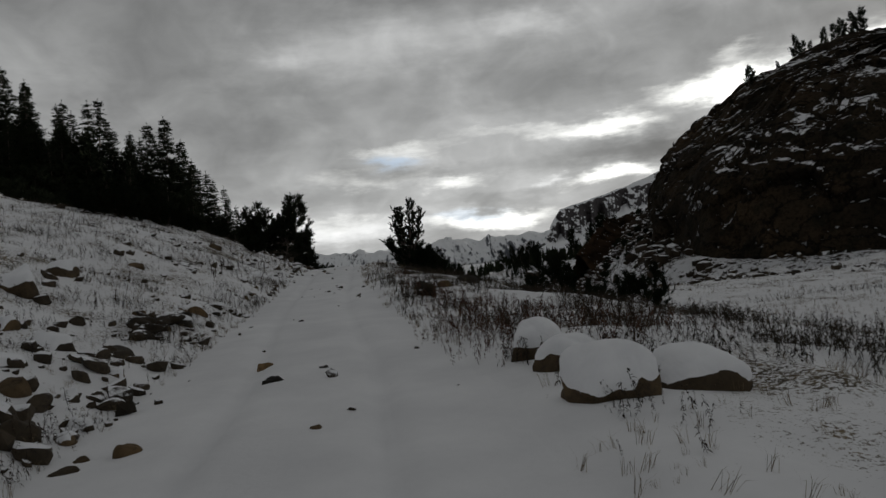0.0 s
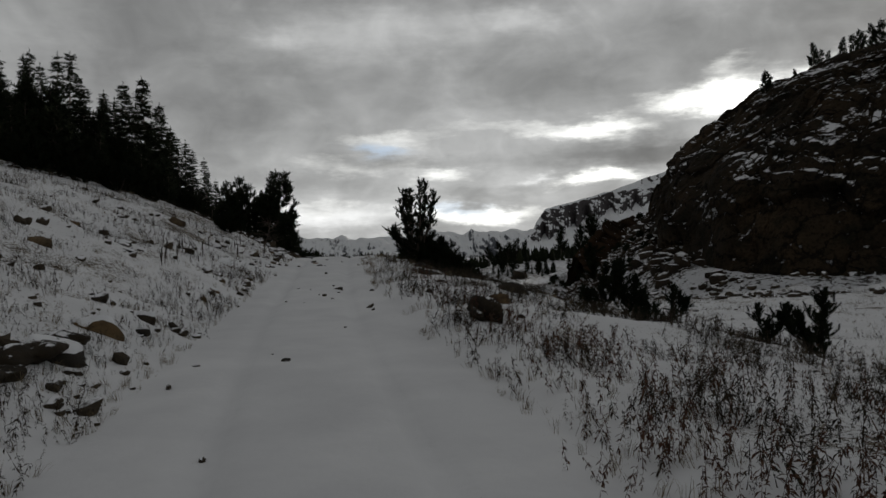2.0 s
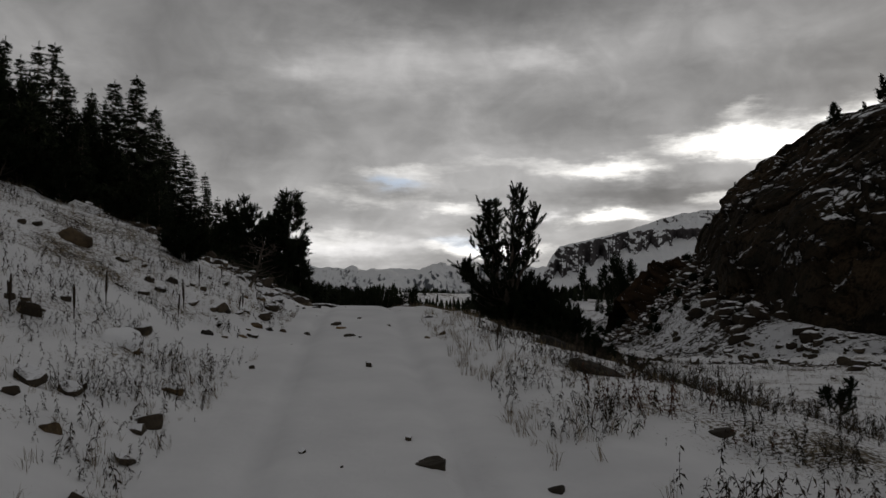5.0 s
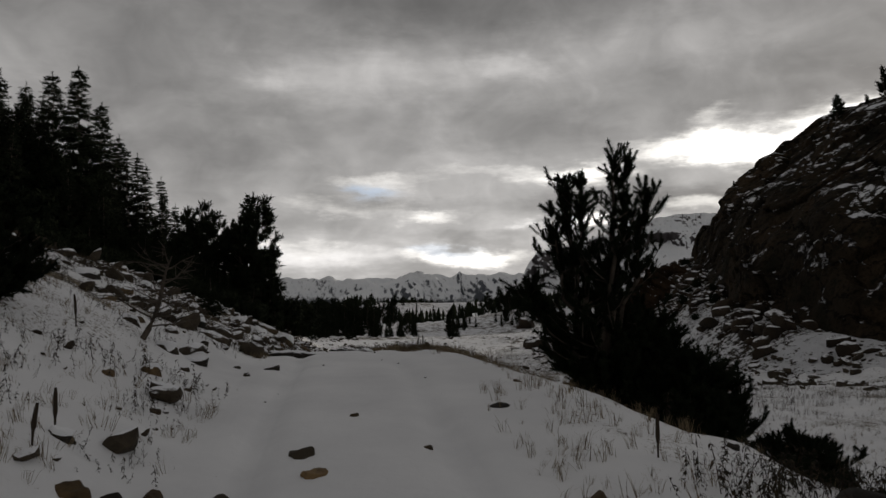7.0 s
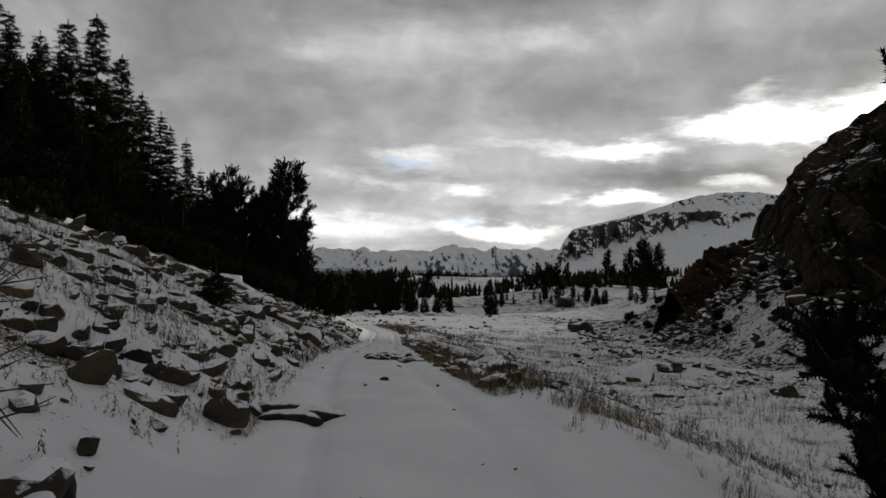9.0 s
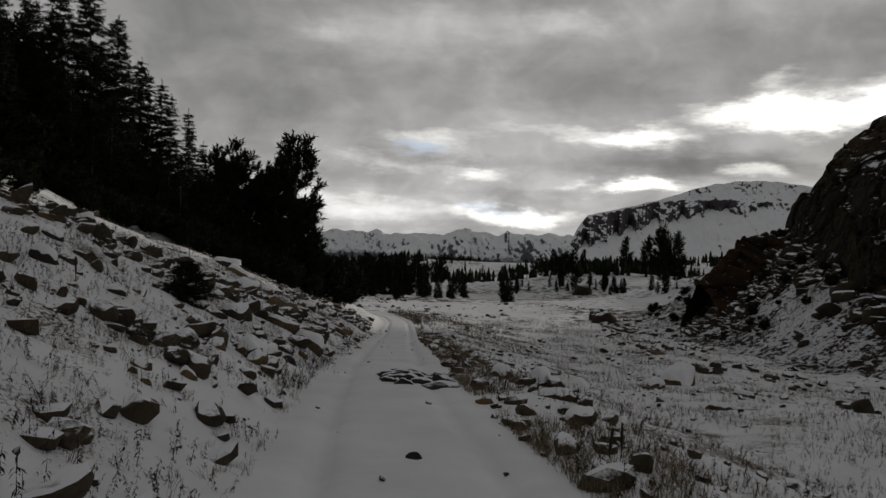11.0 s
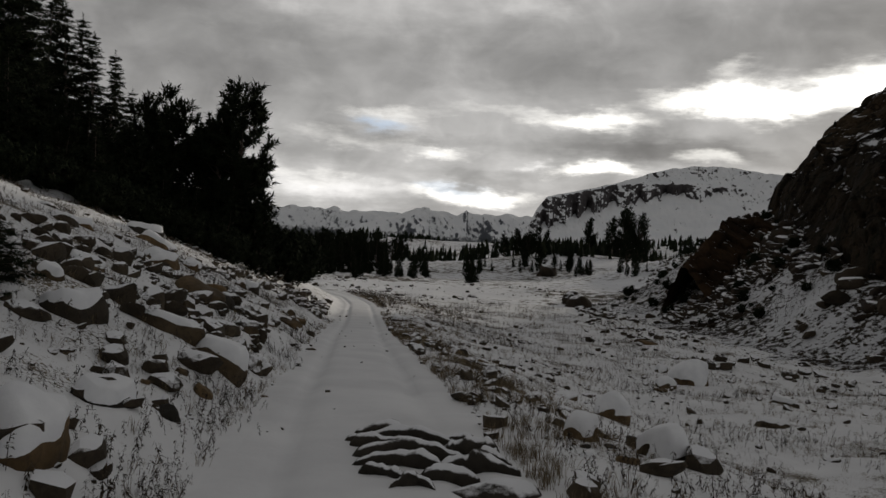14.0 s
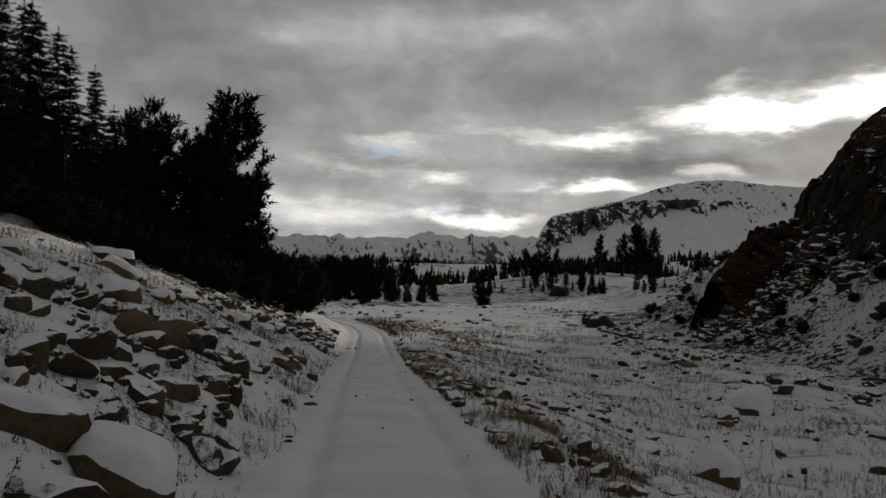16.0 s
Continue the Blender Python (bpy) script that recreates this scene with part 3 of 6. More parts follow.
# ---------------------------------------------------------------- mountains
def mountain(name, label, az, height, dist, rows, deep, mats, seed, base=-0.03):
    """A range between two azimuths: crest heights in degrees at azimuths in degrees, front slope towards the viewer."""
    az0 = np.linspace(az[0], az[-1], rows)
    crest = np.interp(az0, az, height)
    d = np.linspace(0, 1, 90)
    D, A = np.meshgrid(d, np.arange(rows), indexing="ij")
    a = np.radians(az0)[A]
    far = dist * (1 - deep * (1 - D))
    u = a * dist
    ridge = crest[A] * (1 + 0.22 * (0.35 - np.abs(octaves(u, D * 0, dist * 0.030, 5, seed))))
    top = np.tan(np.radians(ridge)) * dist
    low = base * dist
    prof = D ** 1.3
    spur = 1 - np.abs(octaves(u + D * dist * 0.04, D * deep * dist * 0.35, dist * 0.095, 6, seed + 3, 0.6))
    Z = low + (top - low) * (prof + 0.95 * (spur - 0.6) * D * (1 - D) * 2.2)
    X, Y = np.sin(a) * far - 6, np.cos(a) * far + 30
    X2, Y2 = X[-1] * 1.3, Y[-1] * 1.3
    P = np.concatenate([np.stack([X, Y, Z], -1), np.stack([X2, Y2, np.full(rows, low)], -1)[None]])
    ob = new(name, mesh_of(name, P.reshape(-1, 3), grid_faces(91, rows), mats))
    return tagged(ob, label, "mountain", kind="structure")


def mesa(name, label, az, crest, cliff_top, cliff_foot, dist, seed):
    """A flat-topped mountain: snow apron, ribbed cliff band cut by chutes, snowfield with a thin upper band. Heights in degrees at azimuths in degrees."""
    cols = 620
    az0 = np.linspace(az[0], az[-1], cols)
    u = np.radians(az0) * dist
    top = np.interp(az0, az, crest) + 0.05 * octaves(u, u * 0, dist * 0.012, 4, seed)
    ct = np.minimum(np.interp(az0, az, cliff_top) + 0.10 * octaves(u, u * 0, dist * 0.010, 4, seed + 1), top - 0.02)
    fingers = octaves(u, u * 0, dist * 0.011, 5, seed + 2, 0.62)
    base = np.interp(az0, az, cliff_foot)
    cf = base + 0.36 * fingers + 0.12 * octaves(u, u * 0, dist * 0.025, 2, seed + 3)
    cf = np.minimum(np.maximum(cf, -1.6), ct - 0.03)
    el = np.minimum(np.arange(-2.0, 5.8, 0.042)[:, None], top[None])
    U = np.broadcast_to(u, el.shape)
    ledge = 0.10 * octaves(U, el * dist * 0.004, dist * 0.012, 4, seed + 4, 0.6)
    foot, lip = cf + ledge, ct + 0.5 * ledge
    step = np.interp(az0, [14, 17, 21, 24], [0, 1, 1, 0.3]) * ease(0.0, 0.4, octaves(u, u * 0, dist * 0.02, 3, seed + 6))
    band = ct + 0.55 * (top - ct) + ledge
    rim = 0.74 + 0.046 * (base + 2.3)
    below = 0.74 + 0.046 * (np.minimum(el, foot) + 2)
    far = below + (rim - below) * np.clip((el - foot) / np.maximum(lip - foot, 0.02), 0, 1) * (el > foot) + 0.036 * np.maximum(el - lip, 0)
    far = far - step * 0.026 * np.clip(el - band, 0, 0.14) - step * 0.02 * np.clip(el - band - 0.3, 0, 0.08)
    ribs = octaves(U + el * 6, el * dist * 0.010, dist * 0.011, 5, seed + 7, 0.62)
    far = far + 0.0042 * ribs * ease(-1.5, 0.5, el)
    Z = np.tan(np.radians(el)) * dist * far
    X, Y = np.sin(np.radians(az0)) * far * dist - 6, np.cos(np.radians(az0)) * far * dist + 30
    P = np.concatenate([np.stack([X, Y, Z], -1), np.stack([X[-1] * 1.3, Y[-1] * 1.3, np.full(cols, -60.0)], -1)[None]])
    ob = new(name, mesh_of(name, P.reshape(-1, 3), grid_faces(len(el) + 1, cols), [MESA_ROCK]))
    return tagged(ob, label, "mountain", kind="structure")


def far_snow(snow_at, snow_full, scale, rock, wooded=False, band=0.0):
    def build(tree, bsdf):
        p = place(tree)
        n = noise_node(tree, p, scale, 8, 0.72)
        m = tree.nodes.new("ShaderNodeMapping")
        m.inputs["Scale"].default_value = (1.0, 0.22, 0.5) if wooded else (0.3, 0.3, 1.2)
        tree.links.new(p, m.inputs["Vector"])
        grain = noise_node(tree, m.outputs[0], scale * 1.6, 6, 0.7)
        both = calc_node(tree, "ADD", calc_node(tree, "MULTIPLY", calc_node(tree, "SUBTRACT", n, 0.5), 0.5 if wooded else 0.55), calc_node(tree, "MULTIPLY", calc_node(tree, "SUBTRACT", grain, 0.5), band))
        if not wooded:
            # scree running down the snow apron
            m2 = tree.nodes.new("ShaderNodeMapping")
            m2.inputs["Scale"].default_value = (1.0, 0.25, 0.2)
            tree.links.new(p, m2.inputs["Vector"])
            scree = calc_node(tree, "MAXIMUM", calc_node(tree, "SUBTRACT", noise_node(tree, m2.outputs[0], scale * 0.9, 5, 0.65), 0.53), 0.0)
            both = calc_node(tree, "SUBTRACT", both, calc_node(tree, "MULTIPLY", scree, 2.2))
        lie = calc_node(tree, "MULTIPLY", calc_node(tree, "ADD", tilt(tree), both), 0.5)
        snow = ramp_node(tree, noise_node(tree, p, scale * 0.3, 3), [(0.3, (0.82, 0.84, 0.87)), (0.7, (0.90, 0.91, 0.93))])
        c = mix_node(tree, ramp_node(tree, lie, [(snow_at * 0.5, (0, 0, 0)), (snow_full * 0.5, (1, 1, 1))]), rock, snow)
        if wooded:
            s = tree.nodes.new("ShaderNodeSeparateXYZ")
            tree.links.new(p, s.inputs[0])
            line = calc_node(tree, "ADD", calc_node(tree, "MULTIPLY", s.outputs[2], 0.012), calc_node(tree, "MULTIPLY", n, 1.2))
            c = mix_node(tree, ramp_node(tree, line, [(-0.0, (0.85, 0.85, 0.85)), (0.16, (0, 0, 0))]), c, (0.05, 0.06, 0.068))
        tree.links.new(c, bsdf.inputs["Base Color"])
        bump(tree, bsdf, n, 0.7, 0.3 / scale)
    return build


MESA_ROCK = material("banded_cliff_and_snow", far_snow(0.50, 0.63, 0.10, (0.075, 0.068, 0.07), False, 0.9), 0.9)
RANGE_ROCK = material("distant_snowy_rock", far_snow(0.59, 0.72, 0.045, (0.10, 0.108, 0.125), True, 0.9), 0.95)
mesa("mesa_mountain", "flat-topped mountain with a dark cliff band and snow chutes", [8.4, 8.9, 9.4, 10.2, 11.4, 12.9, 15.3, 17.7, 19.3, 20.7, 22.6, 25.4, 30, 36, 42],
     [0.1, 0.5, 1.7, 2.85, 3.15, 3.45, 4.07, 4.88, 5.27, 5.46, 5.48, 5.11, 4.8, 4.6, 4.4], [0.0, 0.4, 1.6, 2.78, 3.08, 3.35, 3.85, 4.05, 4.1, 4.1, 4.0, 3.9, 3.7, 3.6, 3.4],
     [-0.5, 0.0, 0.45, 0.7, 1.1, 1.6, 2.45, 3.0, 3.1, 3.15, 3.3, 3.4, 3.2, 3.1, 3.0], 1500, 101)
mountain("mountain_range", "distant snow-covered mountain range with a sunlit peak", [-5.4, -3.8, -1.5, 0.2, 0.9, 1.6, 2.8, 4.1, 5.5, 6.6, 7.4, 8.4, 10, 14],
         [-0.6, 0.0, 0.6, 1.25, 1.42, 1.28, 1.15, 1.38, 1.12, 1.2, 1.5, 1.25, 1.0, 0.9], 3600, 420, 0.14, [RANGE_ROCK], 131)
mountain("mountain_range", "distant snow-covered mountain range with rocky summits", [-46, -34, -22, -14, -10.2, -8.5, -7.4, -6, -5.2, -4.5, -3.8, -1, 2, 6],
         [1.2, 1.4, 1.3, 1.1, 1.0, 1.05, 0.95, 1.22, 0.85, 1.0, 0.92, 0.95, 0.7, 0.8], 4300, 520, 0.14, [RANGE_ROCK], 151)


# ---------------------------------------------------------------- stones
def ball(level):
    bm = bmesh.new()
    bmesh.ops.create_icosphere(bm, subdivisions=level, radius=1.0)
    v = np.array([p.co for p in bm.verts])
    f = np.array([[c.index for c in p.verts] for p in bm.faces])
    bm.free()
    return v, f


TINY_V, TINY_F = ball(1)
BALL_V, BALL_F = ball(4)
SMALL_V, SMALL_F = ball(2)


def normals_of(v, f):
    n = np.zeros_like(v)
    c = np.cross(v[f[:, 1]] - v[f[:, 0]], v[f[:, 2]] - v[f[:, 0]])
    for k in range(3):
        np.add.at(n, f[:, k], c)
    return n / (np.linalg.norm(n, axis=1, keepdims=True) + 1e-9)


def stone_shape(seed, v, cuts=9, bumps=1.0, near=0.42, far=0.8):
    """A split and weathered block about two units across, standing on z = 0 with a third of it sunk in."""
    rng = np.random.default_rng(seed)
    k = rng.uniform(0.6, 0.95) if far < 0.9 else 0.95
    p = np.sign(v) * np.abs(v) ** k * (1, rng.uniform(0.7, 1.0), rng.uniform(0.7, 1.0))
    a, b = rng.uniform(0, 6.28), rng.normal(0, 0.3)
    p = p @ np.array([[math.cos(a), -math.sin(a), 0], [math.sin(a), math.cos(a), 0], [0, 0, 1]]) @ np.array([[1, 0, 0], [0, math.cos(b), -math.sin(b)], [0, math.sin(b), math.cos(b)]])
    for _ in range(cuts):
        n = rng.normal(size=3) * (1, 1, 0.8)
        n /= np.linalg.norm(n)
        d = rng.uniform(near, far)
        over = np.maximum(p @ n - d, 0)
        p = p - over[:, None] * n * 0.74
    n = np.array([rng.normal(0, 0.22), rng.normal(0, 0.22), 1.0 if far < 0.9 else 0.05])
    n /= np.linalg.norm(n)
    p = p - np.maximum(p @ n - rng.uniform(0.4, 0.62), 0)[:, None] * n * 0.93
    q = p * 1.0
    p = p * (1 + 0.06 * bumps * octaves(q[:, 0] * 1.1 + q[:, 2] * 0.7 + seed, q[:, 1] * 1.1 - q[:, 2] * 0.6, 0.8, 3, seed)[:, None])
    p = p / np.abs(p).max(0)
    p[:, 2] = p[:, 2] * 0.72 + 0.28
    return p


def stone_meshes(seed, mat, laden=False):
    if laden:
        p = stone_shape(seed, BALL_V, 5, 1.5, 0.6, 0.95)
    else:
        p = stone_shape(seed, BALL_V, 3 + seed % 4, 2.0, 0.5, 0.85)
    rock = mesh_of("boulder", p, BALL_F, [mat])
    n = normals_of(p, BALL_F)
    wob = 0.25 * octaves(p[:, 0] * 1.3 + 9, p[:, 1] * 1.3 + p[:, 2], 0.9, 2, seed + 5)
    if laden:
        lie = ease(0.2, 0.5, n[:, 2] + 0.35 * wob) * ease(0.3, 0.5, p[:, 2] + 0.22 * p[:, 0] + 0.4 * wob)
    else:
        lie = ease(0.62, 0.9, n[:, 2] + 0.8 * wob) * ease(0.35, 0.6, p[:, 2] + 0.8 * wob)
    for _ in range(2):
        acc, cnt = np.zeros(len(p)), np.zeros(len(p))
        for a, b in ((0, 1), (1, 2), (2, 0)):
            np.add.at(acc, BALL_F[:, a], lie[BALL_F[:, b]])
            np.add.at(cnt, BALL_F[:, a], 1)
        lie = 0.4 * lie + 0.6 * acc / cnt
    q = p - n * 0.05 * (1 - ease(0.0, 0.45, lie))[:, None]
    q[:, 2] += (0.16 if laden else 0.12) * ease(0.1, 0.95, lie)
    q += n * (0.03 * ease(0.2, 0.8, lie))[:, None]
    cap = mesh_of("snow_cap", q, BALL_F, [CAP], True)
    return rock, cap


SHAPES = [stone_meshes(k, ROCK if k % 3 else ROCK_DARK) for k in range(22)]
LADEN = [stone_meshes(60 + k, ROCK, True) for k in range(4)]
FLAT_LABELS = {0: "bare grey-brown granite stone poking out of the snow", 1: "granite boulder with a thick cap of snow"}
boulder_count = 0


def boulder(x, y, wide, high, capped, group, turn=None):
    global boulder_count
    boulder_count += 1
    rng = random.Random(boulder_count * 7 + 1)
    wide = min(wide, 0.7) if capped == 1 and 13 < y < 60 and x > float(road_x(y)) else wide
    pool = LADEN if capped == 1 and x > float(road_x(y)) else SHAPES
    rock, cap = pool[rng.randrange(len(pool))]
    name = "boulder" if wide > 0.35 else "stone"
    ob = new(name, rock)
    z = float(land(np.array([x]), np.array([y]))[0])
    deep = wide * rng.uniform(0.65, 1.0)
    high = 1.2 * min(max(high, 0.42 * wide), 0.8 * wide)
    cy = y + 0.3 * deep
    x -= 0.18 * wide if x < float(road_x(y)) else 0.0
    hx, hy = (land(np.array([x + 0.4, x]), np.array([cy, cy + 0.4])) - land(np.array([x - 0.4, x]), np.array([cy, cy - 0.4]))) / 0.8
    z = float(land(np.array([x]), np.array([cy]))[0])
    up = Vector((-0.42 * float(hx), -0.42 * float(hy), 1)).normalized()
    bed = Vector((0, 0, 1)).rotation_difference(up).to_matrix().to_4x4()
    m = Matrix.Translation((x, cy, z - (0.5 if pool is SHAPES else 0.34) * high)) @ bed @ pose(0, 0, 0, rng.uniform(-8, 8), rng.uniform(-8, 8), 0)
    wide, deep, high = (wide * 1.4, deep * 1.3, high * 1.15) if pool is LADEN and y < 13 else (wide * 0.98, deep, high * 0.95)
    ob.matrix_basis = m @ Matrix.Diagonal((wide / 2, deep / 2, high, 1)) @ Matrix.Rotation(rng.uniform(0, 6.28) if turn is None else turn, 4, "Z")
    off = abs(x - float(road_x(y))) > float(half_width(y)) + 0.2
    bare = x > float(road_x(y)) and 13 < y < 38
    if not bare and (capped == 1 or (capped == 0 and off and wide > 0.22 and rng.random() < 0.75)):
        capped = 2
        part("snow_cap", cap, ob, "thick rounded cap of fresh snow")
    tagged(ob, FLAT_LABELS[int(capped == 2)], "boulder" if wide > 0.35 else "stone", group)
    return ob




# ---------------------------------------------------------------- trees
def frames_of(axis):
    """For rows of unit vectors: two more, square to them."""
    ref = np.where(np.abs(axis[:, 2:3]) > 0.9, np.array([[1.0, 0, 0]]), np.array([[0, 0, 1.0]]))
    a = np.cross(axis, ref)
    a /= np.linalg.norm(a, axis=1, keepdims=True)
    return a, np.cross(axis, a)


def tubes(paths, radii, sides=5):
    """Joined tapered tubes: rows of points and of radii."""
    vs, fs, at = [], [], 0
    ang = np.arange(sides) * 2 * np.pi / sides
    for p, r in zip(paths, radii):
        p, r = np.asarray(p, float), np.asarray(r, float)
        t = np.gradient(p, axis=0)
        t /= np.linalg.norm(t, axis=1, keepdims=True) + 1e-9
        a, b = frames_of(t)
        ring = p[:, None] + r[:, None, None] * (np.cos(ang)[None, :, None] * a[:, None] + np.sin(ang)[None, :, None] * b[:, None])
        vs.append(ring.reshape(-1, 3))
        n = len(p)
        i = np.arange(n - 1)[:, None] * sides + np.arange(sides)
        j = np.arange(n - 1)[:, None] * sides + (np.arange(sides) + 1) % sides
        fs.append(np.stack([i, j, j + sides, i + sides], -1).reshape(-1, 4) + at)
        at += n * sides
    return np.concatenate(vs), np.concatenate(fs)


def brush(rng, needles, length, spread_, wide, back=0.15):
    """A shoot one unit long, set all round with needles: triangles as (n, 3, 3)."""
    u = np.linspace(back, 1.0, needles)
    ang = np.arange(needles) * 2.4 + rng.uniform(0, 0.5, needles)
    out = np.stack([np.cos(ang), np.sin(ang), np.zeros(needles)], -1)
    root = np.stack([0 * u, 0 * u, u], -1)
    fwd = 0.45 + 0.8 * np.maximum(u - 0.7, 0) / 0.3
    way = out * spread_ + np.array([0, 0, 1.0]) * fwd[:, None]
    way /= np.linalg.norm(way, axis=1, keepdims=True)
    side = np.cross(way, out)
    side /= np.linalg.norm(side, axis=1, keepdims=True) + 1e-9
    ln = length * rng.uniform(0.75, 1.15, needles)[:, None]
    return np.stack([root - side * wide, root + side * wide, root + way * ln], 1)


def soup(templates, pos, axis, size, rng):
    """Copies of triangle templates at places, along axes, of sizes."""
    axis = axis / (np.linalg.norm(axis, axis=1, keepdims=True) + 1e-9)
    a, b = frames_of(axis)
    roll = rng.uniform(0, 2 * np.pi, len(pos))[:, None]
    a, b = a * np.cos(roll) + b * np.sin(roll), -a * np.sin(roll) + b * np.cos(roll)
    pick = rng.integers(0, len(templates), len(pos))
    out = []
    for k, t in enumerate(templates):
        m = pick == k
        if not m.any():
            continue
        basis = np.stack([a[m], b[m], axis[m]], 1) * np.asarray(size)[m][:, None, None]
        out.append((np.einsum("tcj,njk->ntck", t, basis) + pos[m][:, None, None]).reshape(-1, 3))
    v = np.concatenate(out)
    return v, np.arange(len(v)).reshape(-1, 3)


def pine_meshes(seed, high, radius, leaders, limbs, shoots, shoot, templates, lower=0.06, dense=0.5, girth=0.02, bristly=False):
    """A multi-stemmed mountain pine: trunk mesh and crown mesh. leaders: top points (x, y, z)."""
    rng = np.random.default_rng(seed)
    paths, radii, pos, axis, size = [], [], [], [], []
    fork = np.array([0, 0, high * (0.16 if bristly else 0.05)])
    paths.append(np.array([[0, 0, -0.4], [0.01, 0, 0.0], fork * 0.6, fork]))
    radii.append(np.array([1.5, 1.25, 1.0, 0.9]) * girth * high)
    for li, top in enumerate(leaders):
        top = np.array(top, float)
        t = np.linspace(0, 1, 9)
        bend = np.array([top[0], top[1], 0]) * 0.45
        stem = fork + (top - fork) * t[:, None] + bend * (np.sin(np.pi * t) * 0.5)[:, None] + rng.normal(0, 0.012 * high, (9, 3)) * (t * (1 - t) * 4)[:, None]
        paths.append(stem)
        radii.append(girth * high * (0.85 * (1 - t) ** 0.8 + 0.06))
        for k in range(limbs):
            f = (k + rng.uniform(0, 1)) / limbs
            f = lower + (1 - lower) * f
            start = np.array([np.interp(f, t, stem[:, c]) for c in range(3)])
            prof = np.interp(f, [0, 0.12, 0.35, 0.65, 0.9, 1.0], [0.75, 1.0, 0.95, 0.72, 0.46, 0.22])
            ln = radius * prof * rng.uniform(0.55, 1.12)
            th = rng.uniform(0, 2 * np.pi)
            out = np.array([np.cos(th), np.sin(th), rng.uniform(-0.05, 0.35)])
            if bristly:
                ln *= np.interp(f, [0, 0.45, 0.6, 1.0], [1, 1, 0.85, 0.6])
                out[2] += np.interp(f, [0.2, 0.6, 1.0], [0.0, 0.15, 0.4])
            s = np.linspace(0, 1, 6)
            limb = start + out * ln * s[:, None] + np.array([0, 0, 1]) * (0.45 * ln * s ** 2.2)[:, None]
            paths.append(limb)
            radii.append(girth * high * (0.26 * (1 - s) + 0.05) * (1 - 0.5 * f))
            n = max(2, int(shoots * (0.35 + prof)))
            w = rng.uniform(0.06 if bristly else 0.25, 1.0, n) ** dense
            p = np.stack([np.interp(w, s, limb[:, c]) for c in range(3)], -1)
            d = out[None] * 0.5 + np.array([0, 0, 0.85]) + rng.normal(0, 0.42, (n, 3))
            pos.append(p)
            axis.append(d)
            size.append(shoot * rng.uniform(0.6, 1.2, n))
        if bristly:
            w = rng.uniform(0.4, 0.99, 54)
            pos.append(np.stack([np.interp(w, t, stem[:, c]) for c in range(3)], -1))
            axis.append(np.array([0, 0, 1.0]) + rng.normal(0, 0.5, (54, 3)))
            size.append(shoot * rng.uniform(0.8, 1.3, 54))
        n = 6
        pos.append(np.repeat(stem[-1:], n, 0) - np.array([0, 0, 1]) * rng.uniform(0, 0.12 * high, n)[:, None])
        axis.append(np.array([0, 0, 1.0]) + rng.normal(0, 0.3, (n, 3)))
        size.append(shoot * rng.uniform(0.8, 1.3, n))
    pos, axis, size = np.concatenate(pos), np.concatenate(axis), np.concatenate(size)
    v, f = tubes(paths, radii, 5 if bristly else 3)
    tv, tf = soup(templates, pos, axis, size, rng)
    return mesh_of("trunk", v, f, [BARK]), mesh_of("crown", tv, tf, [NEEDLES], False)


def spruce_meshes(seed, high, radius, step, templates, droop=0.25, lower=0.03):
    """A narrow spire: whorls of short drooping boughs on one straight trunk."""
    rng = np.random.default_rng(seed)
    t = np.linspace(0, 1, 8)
    trunk = np.stack([0.012 * high * np.sin(t * 5 + seed), 0.01 * high * np.cos(t * 4 + seed), t * high - 0.4], -1)
    paths, radii, pos, axis, size = [trunk], [0.018 * high * (1 - t) + 0.012], [], [], []
    z = lower * high
    while z < high * 0.985:
        f = z / high
        prof = (1 - f) ** 0.82 * np.interp(f, [0, 0.08, 1], [0.7, 1, 1])
        for _ in range(rng.integers(4, 8)):
            ln = radius * prof * rng.uniform(0.45, 1.15) + 0.05 * radius
            th = rng.uniform(0, 2 * np.pi)
            out = np.array([np.cos(th), np.sin(th), 0])
            s = np.linspace(0, 1, 4)
            root = np.array([0.012 * high * np.sin(f * 5 + seed), 0.01 * high * np.cos(f * 4 + seed), z])
            limb = root + out * ln * s[:, None] + np.array([0, 0, 1]) * (ln * (0.10 * s - droop * s + 0.35 * s ** 3 * droop))[:, None]
            paths.append(limb[[0, 1, 3]])
            radii.append(np.array([0.012, 0.008, 0.003]) * high * 0.25 + 0.004)
            n = max(3, int(ln * 5.5))
            w = rng.uniform(0.1, 1.0, n)
            p = np.stack([np.interp(w, s, limb[:, c]) for c in range(3)], -1)
            side = np.array([-out[1], out[0], 0])
            d = out[None] * 0.8 + side[None] * rng.normal(0, 0.7, (n, 1)) + np.array([0, 0, -0.05]) + rng.normal(0, 0.18, (n, 3))
            pos.append(p)
            axis.append(d)
            size.append(np.minimum(0.75, 0.3 + 0.35 * ln * (1 - 0.6 * w)) * rng.uniform(0.7, 1.2, n))
        z += step * rng.uniform(0.7, 1.3)
    pos.append(np.array([[0.012 * high * np.sin(5 + seed), 0.01 * high * np.cos(4 + seed), high * 0.965]]))
    axis.append(np.array([[0, 0, 1.0]]))
    size.append(np.array([0.045 * high]))
    v, f = tubes(paths, radii, 3)
    tv, tf = soup(templates, np.concatenate(pos), np.concatenate(axis), np.concatenate(size), rng)
    return mesh_of("trunk", v, f, [BARK]), mesh_of("crown", tv, tf, [NEEDLES], False)


